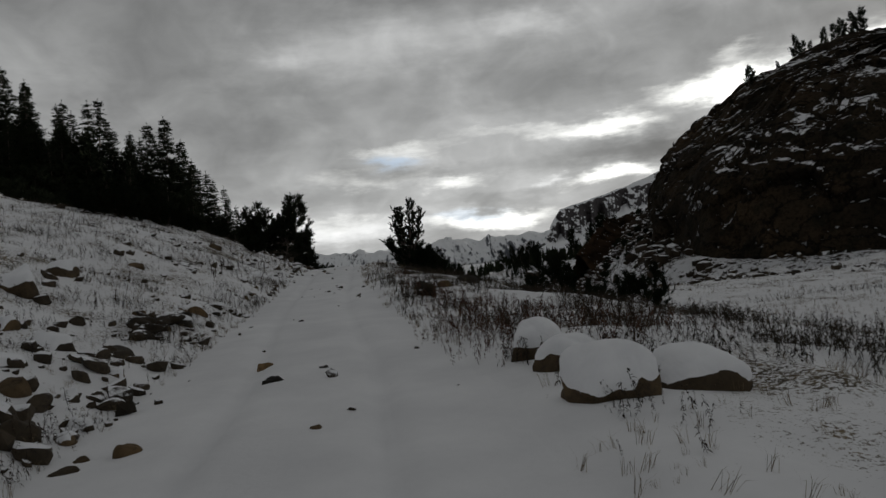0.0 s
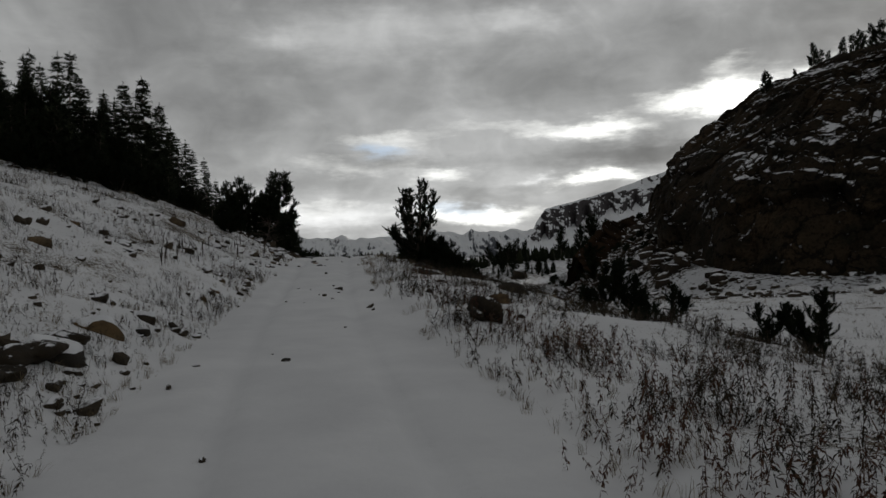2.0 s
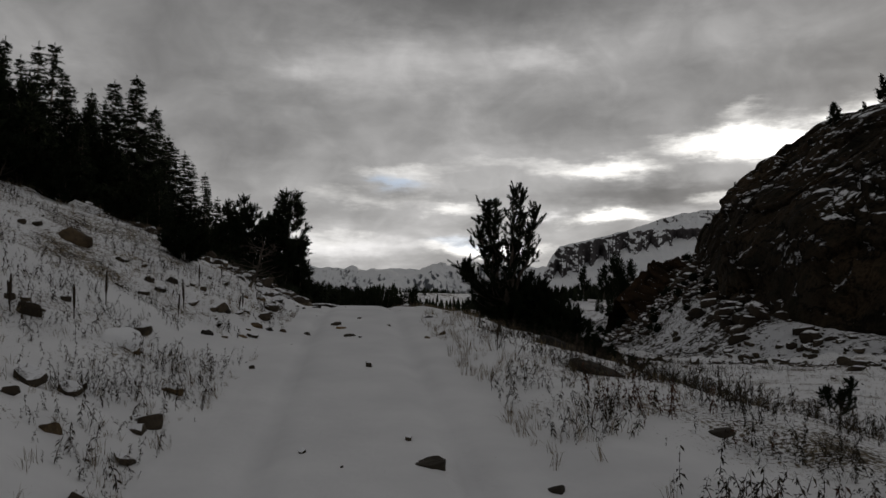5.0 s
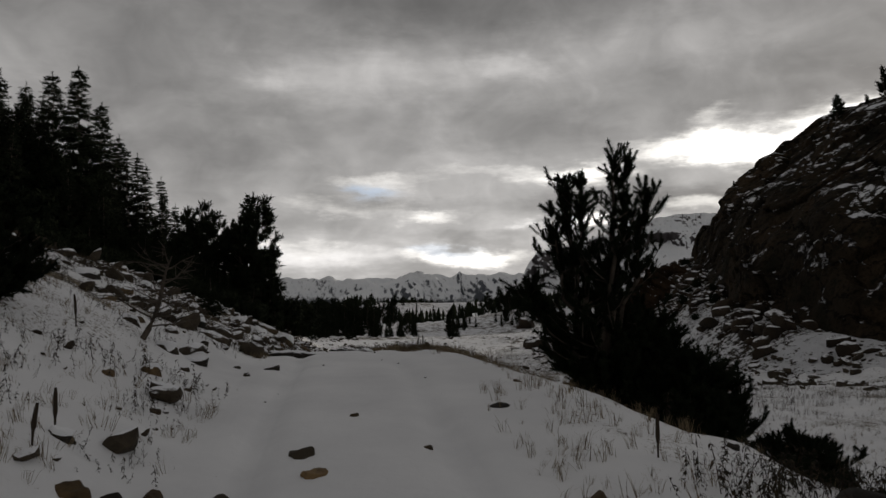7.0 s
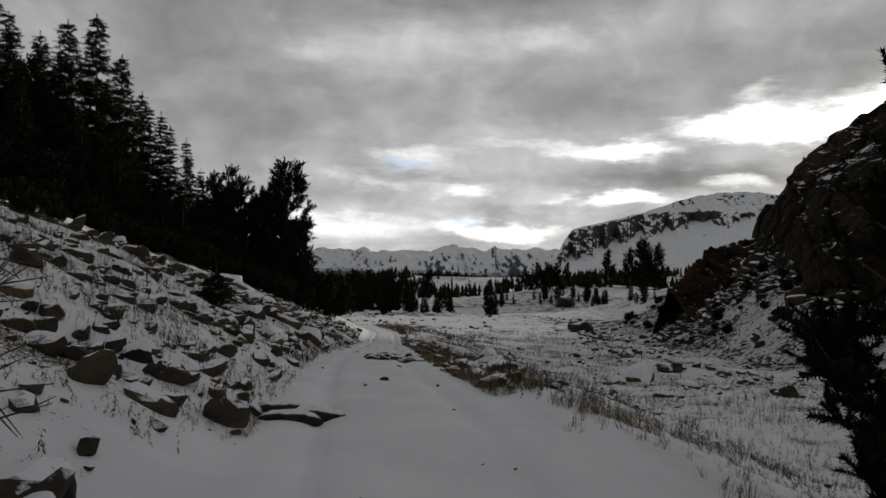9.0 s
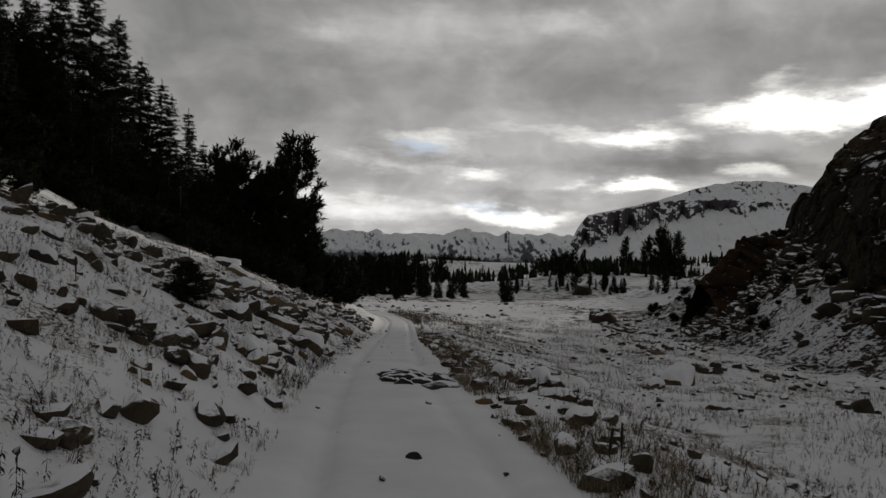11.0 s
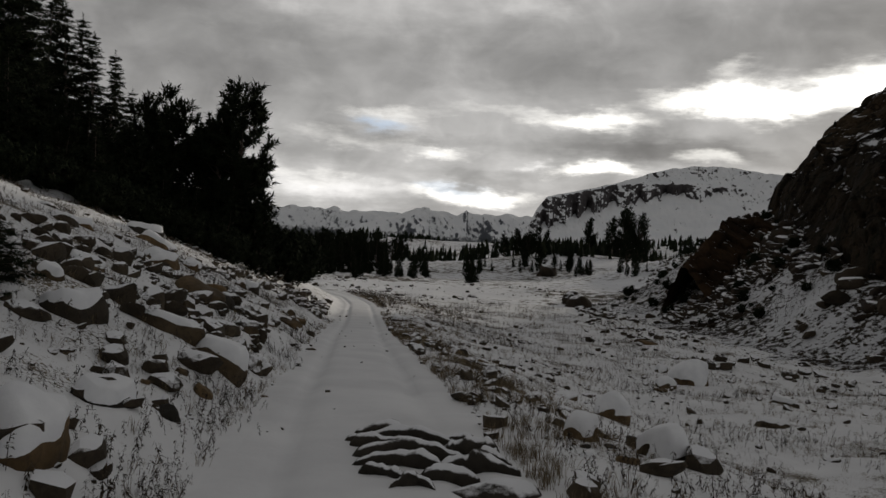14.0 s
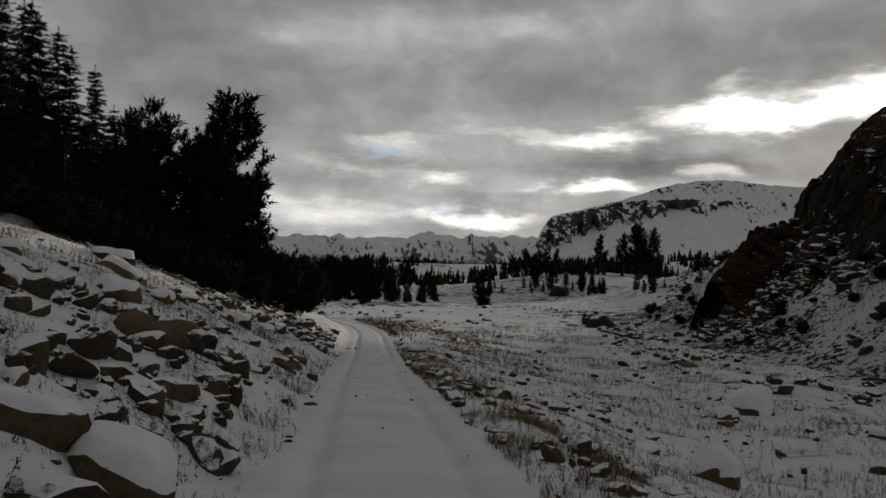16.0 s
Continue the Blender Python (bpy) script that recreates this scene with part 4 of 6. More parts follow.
def tree(name, meshes, x, y, scale, label, group, turn=0.0, lean=0.0, sink=0.1, category="tree", z=None):
    ob = new(name)
    trunk, crown = meshes
    if z is None:
        z = float(land(np.array([x]), np.array([y]))[0])
    ob.matrix_basis = pose(x, y, z - sink, lean, 0, turn) @ Matrix.Scale(scale, 4)
    part("trunk", trunk, ob)
    part("crown", crown, ob)
    return tagged(ob, label, category, group)


rng0 = np.random.default_rng(5)
NEAR = [brush(rng0, 72, 0.25, 1.5, 0.05, 0.0) for _ in range(3)]
FAR = [brush(rng0, 13, 0.52, 0.9, 0.105, 0.0) for _ in range(3)]
SPRAY = [brush(rng0, 22, 0.42, 0.95, 0.055, 0.0) for _ in range(3)]

# the open-crowned pine beside the crest
pine_near = pine_meshes(11, 3.7, 0.95, [(-0.40, 0.22, 3.6), (-0.22, 0.1, 3.45), (-0.62, 0.3, 2.9), (0.25, -0.22, 3.85), (0.45, -0.1, 3.7), (0.82, 0.10, 3.4), (-1.0, 0.3, 1.9)], 14, 8, 0.24, NEAR, 0.03, 0.95, bristly=True)
tree("pine_tree", pine_near, -1.53, 39.22, 1.0, "young multi-stemmed pine with bristly upright shoots beside the track", "", sink=0.05)
bush_near = [pine_meshes(20 + k, 1.5, 0.85, [(-0.35, 0.2, 1.3), (0.3, -0.2, 1.5), (0.5, 0.35, 1.1), (-0.2, -0.4, 1.0)], 22, 17, 0.24, NEAR, 0.0, 0.6) for k in range(2)]
bush_open = [pine_meshes(26 + k, 1.5, 0.6, [(-0.45, 0.2, 1.2), (0.4, -0.2, 1.6), (0.1, 0.45, 1.0)], 9, 6, 0.24, NEAR, 0.0, 0.6, bristly=True) for k in range(2)]
PINES = [pine_meshes(30 + k, 10, 2.0, [((-1) ** k * 0.5, 0.3, 10), (0.7, -0.4, 8.9), (-0.8, -0.3, 8.2)], 40, 12, 0.7, FAR, 0.0) for k in range(4)]
TALL = [spruce_meshes(40 + k, 12, 1.95 + 0.2 * k, 0.22, SPRAY, 0.1) for k in range(3)]
SPRUCES = [spruce_meshes(50 + k, 12, 1.75 + 0.2 * (k % 2), 0.30, SPRAY) for k in range(4)]

THIN = [brush(rng0, 7, 0.6, 0.95, 0.16, 0.0) for _ in range(3)]
FAR_SPRUCES = [spruce_meshes(70 + k, 12, 2.0 + 0.25 * (k % 2), 0.42, THIN, 0.3, 0.0) for k in range(5)]
FAR_PINES = [pine_meshes(80 + k, 10, 1.9, [((-1) ** k * 0.4, 0.3, 10), (0.7, -0.4, 8.6)], 30, 9, 0.85, THIN, 0.0) for k in range(3)]
SCRUB = [pine_meshes(90 + k, 10, 4.2, [(-2.5, 1, 7), (2.5, -1.5, 9), (0.5, 3, 6), (-1, -3, 8)], 12, 8, 1.9, THIN, 0.0, 0.6, 0.012) for k in range(4)]

LOW = "low bushy pine at the edge of the bank"
for k, (x, y, s, turn) in enumerate([(-0.75, 40.3, 1.1, 40), (-0.3, 39.2, 1.0, 160), (-1.2, 39.7, 1.1, 10), (-0.6, 38.2, 0.6, 300), (0.7, 40.8, 0.9, 80), (0.4, 37.4, 0.55, 20), (1.3, 38.6, 0.75, 210), (1.9, 36.6, 0.6, 330), (2.6, 38.0, 0.7, 100), (1.0, 36.2, 0.4, 50)]):
    tree("pine_bush", bush_near[k % 2], x, y, s, LOW, "bushes below the pine", turn, category="bush")
for k, (x, y, s) in enumerate([(5.6, 20.2, 0.62), (6.2, 20.8, 0.5), (5.1, 20.6, 0.42), (4.4, 30.0, 1.1), (5.0, 29.4, 0.8), (3.8, 29.0, 0.6), (6.6, 33.0, 0.75), (7.6, 34.2, 0.6), (10.5, 41, 0.9), (9.2, 42.5, 0.7)]):
    tree("pine_bush", bush_open[k % 2], x, y, s * 1.15, "small dark pine bush in the snowy meadow", "bushes in the meadow", k * 77, category="bush")
tree("pine_bush", bush_near[0], -8.9, 36.2, 0.55, "small dark pine bush on the stony bank", "", 30, category="bush")
# spruce sapling with a bare leader among the boulders
sap = spruce_meshes(61, 1.0, 0.85, 0.028, [0.42 * t for t in SPRAY], 0.12, 0.0)
sapling = tree("spruce_sapling", sap, -11.7, 55.9, 1.0, "bushy spruce sapling with a thin bare leader among snowy boulders", "")
t = np.linspace(0, 1, 6)
v, f = tubes([np.stack([0.03 * np.sin(4 * t), 0 * t, 0.8 + 0.75 * t], -1)], [0.016 * (1 - 0.75 * t)], 5)
part("leader", mesh_of("leader", v, f, [BARK]), sapling, "thin bare leading shoot")

# wood on the hillside: spires and round-topped pines
WOOD_PINE = "tall dark pine in the hillside wood"
WOOD_SPRUCE = "slender dark spruce spire in the hillside wood"
PINES_AT = [(-18.6, 96.2, 10.8), (-22.6, 96.5, 8.5), (-24.5, 97.5, 7.9), (-20.6, 98.0, 7.6), (-32.7, 93.0, 16.4), (-34.3, 91.6, 14.8), (-36.9, 92.0, 12.8), (-31.4, 94.4, 14.6),
            (-39.0, 92.2, 12.2), (-44.4, 90.0, 12.8), (-47.0, 88.0, 13.6), (-48.5, 86.0, 14.6), (-17.2, 93.0, 6.2), (-15.9, 92.3, 4.6)]
SPRUCES_AT = [(-28.1, 101, 10.9), (-29.4, 100.2, 11.4), (-30.1, 100, 12.1), (-30.8, 99.2, 12.0), (-31.6, 98.2, 12.2), (-32.2, 100.5, 13.2), (-40.1, 88.2, 14.2), (-39.8, 90.2, 15.2), (-43.6, 92.1, 13.0),
              (-37.9, 95.1, 13.0), (-36.8, 95.4, 13.3), (-40.3, 94.2, 13.6), (-42, 86, 13), (-45, 84, 13.5), (-26.5, 99.5, 8.5), (-27.2, 98, 9.0)]
for k, (x, y, h) in enumerate(PINES_AT):
    if h > 11.5:
        tree("spruce_tree", TALL[k % 3], x, y, h / 12, WOOD_SPRUCE, "hillside wood", k * 61)
    else:
        tree("pine_tree", PINES[k % 4], x, y, h / 10, WOOD_PINE, "hillside wood", k * 61)
for k, (x, y, h) in enumerate(SPRUCES_AT):
    tree("spruce_tree", SPRUCES[k % 4], x, y, h / 12, WOOD_SPRUCE, "hillside wood", k * 47)
# filling of the wood behind and below the outline
rng1 = np.random.default_rng(8)
for k in range(160):
    f = rng1.uniform(0, 1)
    x, y = -16 - 50 * f + rng1.uniform(-3, 3), 97 - 20 * f + rng1.uniform(-7, 9)
    h = np.interp(x, [-70, -48, -40, -33, -27, -20, -15], [11, 11, 10.5, 11, 6.5, 5.0, 3.0]) * rng1.uniform(0.55, 0.9)
    if k % 3 == 0:
        tree("pine_tree", FAR_PINES[k % 2], x, y, h / 10, WOOD_PINE, "hillside wood", k * 83)
    else:
        tree("spruce_tree", FAR_SPRUCES[k % 5], x, y, h / 12, WOOD_SPRUCE, "hillside wood", k * 29)
# undergrowth along the foot of the wood
for k in range(84):
    f = k / 83
    x, y = -14.6 - 40 * f ** 1.1 + rng1.uniform(-1.2, 1.2), 100 - 26 * f + rng1.uniform(-2.5, 1.0)
    tree("pine_bush", SCRUB[k % 4], x, y, rng1.uniform(0.16, 0.36), "low dark pine scrub at the foot of the wood", "scrub below the wood", k * 37, category="bush")

def joined_scrub(name, label, places):
    """Low bushes too many to tell apart, as one object."""
    vs = []
    for k, (x, y, s) in enumerate(places):
        me = SCRUB[k % 4][1]
        v = np.empty(len(me.vertices) * 3, np.float32)
        me.vertices.foreach_get("co", v)
        v = v.reshape(-1, 3) * s
        a = k * 0.93
        z = float(land(np.array([x]), np.array([y]))[0]) - 0.1
        vs.append(np.stack([v[:, 0] * math.cos(a) - v[:, 1] * math.sin(a) + x, v[:, 0] * math.sin(a) + v[:, 1] * math.cos(a) + y, v[:, 2] + z], -1))
    v = np.concatenate(vs)
    tagged(new(name, mesh_of(name, v, np.arange(len(v)).reshape(-1, 3), [NEEDLES], False)), label, "scrub", kind="stuff")


ys = rng1.uniform(58, 92, 90)
joined_scrub("slope_scrub", "low dark pine scrub on the snowy slope", [(float(road_x(v)) - 14 - rng1.uniform(0, 28), v, rng1.uniform(0.06, 0.17)) for v in ys])
places = [(rng1.uniform(23, 40), rng1.uniform(108, 152), rng1.uniform(0.04, 0.15)) for _ in range(60)]
joined_scrub("talus_bushes", "low dark pine scrub among the talus rocks", [q for q in places if dome_inside(q[0], q[1]) < 1])

# thick skirt of low pines where the wood comes down to the rock slide
SKIRT = [(-28, 76), (-24.5, 79), (-20.5, 81), (-17, 84), (-14.2, 86.5)]
for k in range(110):
    f = rng1.uniform(0, 1) * (len(SKIRT) - 1)
    i = min(int(f), len(SKIRT) - 2)
    fx = SKIRT[i][0] + (SKIRT[i + 1][0] - SKIRT[i][0]) * (f - i)
    fy = SKIRT[i][1] + (SKIRT[i + 1][1] - SKIRT[i][1]) * (f - i)
    deep = rng1.uniform(0, 1) ** 1.3
    x, y = fx - 6 * deep * (1 + 0.3 * rng1.normal()), fy + 15 * deep + rng1.normal(0, 1.0)
    tree("pine_bush", SCRUB[k % 4], x, y, rng1.uniform(0.09, 0.16) + 0.16 * deep, "low dark pine at the lower edge of the wood", "skirt of the wood", k * 43, category="bush")
for k, (x, y, s) in enumerate([(-15.6, 34.5, 0.8), (-14.8, 35.2, 0.9), (-13.9, 35.0, 0.7), (-13.0, 36.0, 0.75), (-12.0, 37.0, 0.6), (-11.0, 38.0, 0.5), (-16.6, 35.5, 0.9), (-15.2, 37.5, 1.0), (-13.6, 38.0, 0.8)]):
    tree("pine_bush", bush_near[k % 2], x, y, s, "dark pine bush on the brow of the bank", "bushes on the brow", k * 67, category="bush")

# pines on top of the granite dome
def on_cliff(x, y):
    hit, at, _, _ = cliff.ray_cast(Vector((x, y, 200)), Vector((0, 0, -1)))
    return at.z if hit else float(land(np.array([x]), np.array([y]))[0])


for k, (x, y, h) in enumerate([(58.4, 131.4, 3.8), (59.6, 132.4, 3.0), (66.2, 136, 2.0), (72.5, 141, 5.0), (74.2, 142, 3.6), (76, 142.5, 2.6), (79, 143, 4.0), (83, 146, 4.6), (85, 147, 5.0), (88, 148, 5.2), (91, 150, 5.5), (46.8, 140, 0.9)]):
    tree("pine_tree", FAR_PINES[k % 3], x, y, h / 10, "small pine rooted on top of the granite dome", "pines on the dome", k * 50, z=on_cliff(x, y))

# trees of the valley ahead
rng2 = np.random.default_rng(12)
VALLEY = [(55.7, 304, 12), (66, 296, 15.5), (69, 299, 16.5), (73, 298, 15), (63, 300, 13), (88, 300, 8.5), (92, 302, 9), (97, 300, 10), (101, 303, 9), (107, 305, 8), (58, 265, 8), (62, 262, 7), (31, 305, 9), (34, 300, 8.5), (38, 306, 9), (42, 310, 8), (27, 310, 8)]
for k, (x, y, h) in enumerate(VALLEY):
    tree("pine_tree", FAR_PINES[k % 3], x, y, h / 10, "dark pine standing on a snowy knoll", "pines on the knolls", k * 71)
count = 0
while count < 230:
    if count < 165:
        x, y = rng2.uniform(-60, 8), rng2.uniform(205, 300)
        if octaves(x, y, 22, 2, 3) < -0.45 + 0.9 * ease(-38, 6, x):
            continue
        h = rng2.uniform(5, 10)
    else:
        x, y = rng2.uniform(-80, 150), rng2.uniform(320, 500)
        if rough(x, y, 42, 4) < 0.28:
            continue
        h = rng2.uniform(5, 8.5)
    kind = FAR_SPRUCES if rng2.uniform() < 0.6 else FAR_PINES
    tree("spruce_tree" if kind is FAR_SPRUCES else "pine_tree", kind[count % 3], x, y, h / (12 if kind is FAR_SPRUCES else 10), "dark conifer of the valley woods", "valley woods", count * 31)
    count += 1


# clumps of conifers on the valley's knolls
for k, (cx, cy) in enumerate([(-16, 193), (-12, 193), (-9, 207), (-2, 252), (4, 259), (11, 263), (15, 269), (21, 268), (28, 263), (41, 247), (37, 210), (40, 195), (6, 196), (12, 198), (-22, 193), (37, 256)]):
    for i in range(0 if k % 3 == 1 else 4 + (k * 5) % 6):
        x, y, h = cx + rng2.normal(0, 0.9 + 0.8 * (k % 3)), cy + rng2.normal(0, 5), (2.4 + 4.4 * rng2.uniform() ** 1.3) * np.interp(cy, [120, 250], [0.7, 1.15])
        kind = FAR_SPRUCES if rng2.uniform() < 0.65 else FAR_PINES
        tree("spruce_tree" if kind is FAR_SPRUCES else "pine_tree", kind[(k + i) % 3], x, y, h / (12 if kind is FAR_SPRUCES else 10), "dark conifer in a clump on a snowy knoll", "clumps on the knolls", (k * 7 + i) * 41)


def far_woods():
    """Woods too far off to tell tree from tree."""
    rng = np.random.default_rng(31)
    n = 12000
    x, y = rng.uniform(-620, 620, n), rng.uniform(500, 1180, n)
    keep = (octaves(x, y * 0.6, 70, 4, 61, 0.6) > np.interp(y, [500, 760, 900], [0.4, 0.25, -0.2])) & (np.abs(x) < y * 0.45)
    mx, my = rng.uniform(-150, 190, 7500), rng.uniform(285, 520, 7500)
    patch = (octaves(mx, my * 0.7, 30, 4, 67, 0.6) > 0.38 + 0.2 * np.exp(-((mx - 25) / 25) ** 2)) & (np.abs(mx) < my * 0.45)
    x, y = np.r_[x[keep], mx[patch]], np.r_[y[keep], my[patch]]
    z, h = land(x, y), np.r_[rng.uniform(4, 8.5, keep.sum()), 1.5 + 5.5 * rng.uniform(0, 1, patch.sum()) ** 1.6]
    vs, fs, at = [], [], 0
    ang = np.arange(6) * np.pi / 3
    tiers = ((0.19, 0.03), (0.08, 0.36), (0.15, 0.33), (0.05, 0.68), (0.095, 0.64))
    f = [[k * 6 + i, k * 6 + (i + 1) % 6, k * 6 + 6 + q] for k in range(4) for i in range(6) for q in (i,)]
    f += [[k * 6 + (i + 1) % 6, k * 6 + 6 + (i + 1) % 6, k * 6 + 6 + i] for k in range(4) for i in range(6)]
    f = np.array(f + [[24 + i, 24 + (i + 1) % 6, 30] for i in range(6)])
    for a, b, c, d in zip(x, y, z, h):
        jag, slim = rng.uniform(0.6, 1.35, (5, 6)), rng.uniform(0.7, 1.35)
        rings = [np.stack([a + jag[k] * r * slim * d * np.cos(ang + k), b + jag[k] * r * slim * d * np.sin(ang + k), c + (q + 0.06 * (jag[k] - 1)) * d], -1) for k, (r, q) in enumerate(tiers)]
        v = np.concatenate(rings + [[[a, b, c + d]]])
        vs.append(v)
        fs.append(f + at)
        at += len(v)
    tagged(new("far_woods", mesh_of("far_woods", np.concatenate(vs), np.concatenate(fs), [NEEDLES], False)), "dark conifer woods on the far snowy slopes", "woods", kind="stuff")


far_woods()
STONES_ASCENT = [
    (-3.25, 6.16, 0.33, 0.15, 0),
    (1.46, 6.46, 0.67, 0.44, 1),
    (-3.28, 6.53, 0.19, 0.14, 0),
    (-2.87, 6.56, 0.31, 0.25, 0),
    (-1.24, 6.62, 0.18, 0.08, 0),
    (2.36, 6.89, 0.8, 0.32, 1),
    (-4.06, 6.91, 0.5, 0.31, 0),
    (-3.68, 7.12, 0.25, 0.19, 0),
    (-3.78, 7.62, 0.4, 0.23, 0),
    (-4.72, 8, 0.43, 0.3, 0),
    (1.36, 8.08, 0.64, 0.31, 1),
    (-4.29, 8.39, 0.26, 0.23, 0),
]
STONES_ASCENT_B = [
    (1.04, 8.92, 0.56, 0.4, 1),
    (-5.38, 9.18, 0.74, 0.25, 0),
    (-2.14, 9.19, 0.33, 0.15, 0),
    (-1.65, 9.84, 0.15, 0.06, 0),
    (-4.47, 9.98, 0.34, 0.22, 0),
    (-2.53, 10.56, 0.32, 0.07, 0),
    (-5.6, 10.61, 0.87, 0.39, 0),
    (-6.39, 10.84, 0.39, 0.39, 0),
    (-0.44, 10.97, 0.12, 0.09, 0),
    (-5.08, 11.5, 0.77, 0.34, 0),
    (-7.83, 13.83, 0.91, 0.75, 1),
    (-5.99, 14.61, 0.36, 0.22, 0),
    (-5.32, 15.01, 0.86, 0.34, 0),
]
STONES_BEND = [
    (-3.07, 16.15, 0.17, 0.05, 0),
    (-5.56, 16.54, 0.79, 0.24, 0),
    (-8.49, 16.74, 0.86, 0.72, 1),
    (-5.37, 17.53, 0.29, 0.16, 0),
    (-5.47, 17.93, 0.34, 0.27, 0),
    (0.26, 19.11, 0.24, 0.27, 0),
    (0.16, 21.04, 0.67, 0.2, 1),
    (-8.59, 21.26, 0.7, 0.32, 0),
    (-6, 21.66, 0.14, 0.1, 0),
    (-5.77, 21.94, 0.2, 0.15, 0),
    (-5.91, 23.07, 0.26, 0.16, 0),
    (-3.35, 23.26, 0.11, 0.05, 0),
    (-1.23, 23.35, 0.29, 0.19, 0),
    (-5.98, 23.52, 0.29, 0.13, 0),
    (-8.04, 24.05, 0.31, 0.06, 0),
    (-3.37, 24.66, 0.12, 0.05, 0),
    (-2.6, 24.91, 0.22, 0.14, 0),
    (-8.57, 25.03, 0.39, 0.07, 0),
    (-6.32, 25.38, 0.21, 0.18, 0),
    (-8.66, 25.43, 0.41, 0.1, 0),
    (-3.47, 25.45, 0.33, 0.06, 0),
    (-10.03, 25.68, 0.43, 0.11, 0),
    (0.9, 25.88, 1.22, 0.26, 0),
    (-0.91, 26.33, 0.34, 0.16, 0),
]
STONES_BROW = [
    (-6.13, 27.49, 0.26, 0.41, 0),
    (-6.96, 28.11, 0.57, 0.41, 0),
    (-7.26, 29.63, 0.46, 0.3, 0),
    (-1.16, 30.26, 0.87, 0.28, 0),
    (-6.83, 31.06, 0.22, 0.19, 0),
    (-6.61, 31.16, 0.13, 0.1, 0),
    (-6.49, 31.81, 0.17, 0.08, 0),
    (-4.8, 32.39, 0.27, 0.16, 0),
    (-3.2, 32.39, 0.07, 0.05, 0),
    (-3.52, 32.4, 0.12, 0.08, 0),
    (-6.57, 32.45, 0.1, 0.13, 0),
    (-3.26, 32.72, 0.19, 0.13, 0),
    (-7, 32.75, 0.22, 0.12, 0),
    (-6.51, 32.8, 0.22, 0.17, 0),
    (-1.47, 32.87, 1.06, 0.57, 0),
    (-6.29, 32.9, 0.22, 0.12, 0),
    (-6.08, 33.02, 0.17, 0.14, 0),
    (-5.67, 33.11, 0.2, 0.11, 0),
    (-9.92, 33.2, 0.74, 0.15, 0),
    (-5.03, 33.38, 0.28, 0.13, 0),
    (-6.85, 33.43, 0.24, 0.14, 0),
    (-8.25, 33.6, 0.29, 0.22, 0),
    (-5.18, 33.86, 0.26, 0.16, 0),
]
STONES_CREST = [
    (-4.29, 34.16, 0.12, 0.05, 0),
    (-1.47, 34.77, 0.14, 0.18, 0),
    (-6.78, 35.15, 0.16, 0.11, 0),
    (-4.96, 35.35, 0.14, 0.1, 0),
    (-3.51, 35.57, 0.33, 0.13, 0),
    (-7.4, 35.65, 0.19, 0.25, 0),
    (-7.23, 36.39, 0.31, 0.16, 0),
    (-3.09, 37.27, 0.17, 0.08, 0),
    (-7.62, 38.09, 0.41, 0.25, 0),
    (-7.24, 38.24, 0.47, 0.23, 0),
    (-8.25, 38.57, 0.37, 0.25, 0),
    (-7.36, 38.72, 0.36, 0.24, 0),
    (-6.36, 38.94, 0.27, 0.19, 0),
    (-6.91, 39.03, 0.22, 0.08, 0),
    (-8.55, 39.56, 0.34, 0.22, 0),
    (-9.53, 40.91, 0.42, 0.13, 0),
    (-8.21, 41.15, 0.2, 0.14, 0),
]
STONES_DIP = [
    (-8.38, 42.26, 0.45, 0.37, 0),
    (-10.5, 42.44, 0.74, 0.19, 0),
    (-9.91, 42.68, 0.53, 0.32, 0),
    (-6.07, 46.45, 0.25, 0.12, 0),
    (-8.77, 46.71, 0.16, 0.08, 0),
    (-8.96, 46.8, 0.17, 0.13, 0),
    (-9.03, 47.2, 0.29, 0.23, 0),
    (-8.75, 47.82, 0.28, 0.28, 0),
    (7.43, 48.31, 0.98, 0.51, 0),
    (-8.64, 48.42, 0.08, 0.05, 0),
    (-4.02, 48.82, 0.47, 0.25, 1),
    (-10.58, 49.14, 0.49, 0.19, 0),
    (-4.11, 49.57, 0.42, 0.33, 0),
    (-3.82, 49.69, 0.22, 0.31, 0),
    (-8.72, 50.15, 0.29, 0.27, 0),
    (-11.71, 50.88, 0.23, 0.09, 0),
    (-5.19, 50.92, 0.45, 0.18, 0),
    (-8.75, 50.93, 0.19, 0.09, 0),
]
STONES_SLIDE = [
    (-9.54, 51.28, 0.38, 0.27, 0),
    (-12.48, 51.38, 0.63, 0.55, 1),
    (-11.33, 51.61, 0.4, 0.33, 0),
    (-4, 51.79, 1.06, 0.28, 0),
    (-9.14, 51.99, 0.8, 0.51, 1),
    (-11.82, 53.57, 0.45, 0.31, 1),
    (-9.43, 54.05, 0.69, 0.53, 1),
    (-14.02, 54.45, 0.65, 0.4, 0),
    (-4.41, 54.47, 0.34, 0.21, 0),
    (-4.83, 54.55, 0.25, 0.18, 0),
    (-9.04, 54.71, 0.4, 0.23, 0),
    (-3.8, 54.98, 0.64, 0.53, 1),
    (-4.7, 55.1, 0.22, 0.13, 0),
    (-4.36, 55.33, 0.23, 0.11, 0),
    (-9.52, 55.41, 0.15, 0.15, 0),
    (-4.66, 55.57, 0.46, 0.35, 1),
    (-9.44, 55.84, 0.18, 0.14, 0),
    (-9.03, 55.96, 0.31, 0.27, 0),
    (-10.6, 56.11, 0.85, 0.58, 1),
    (-9.37, 56.26, 0.19, 0.12, 0),
    (-4.69, 56.52, 0.34, 0.18, 0),
]
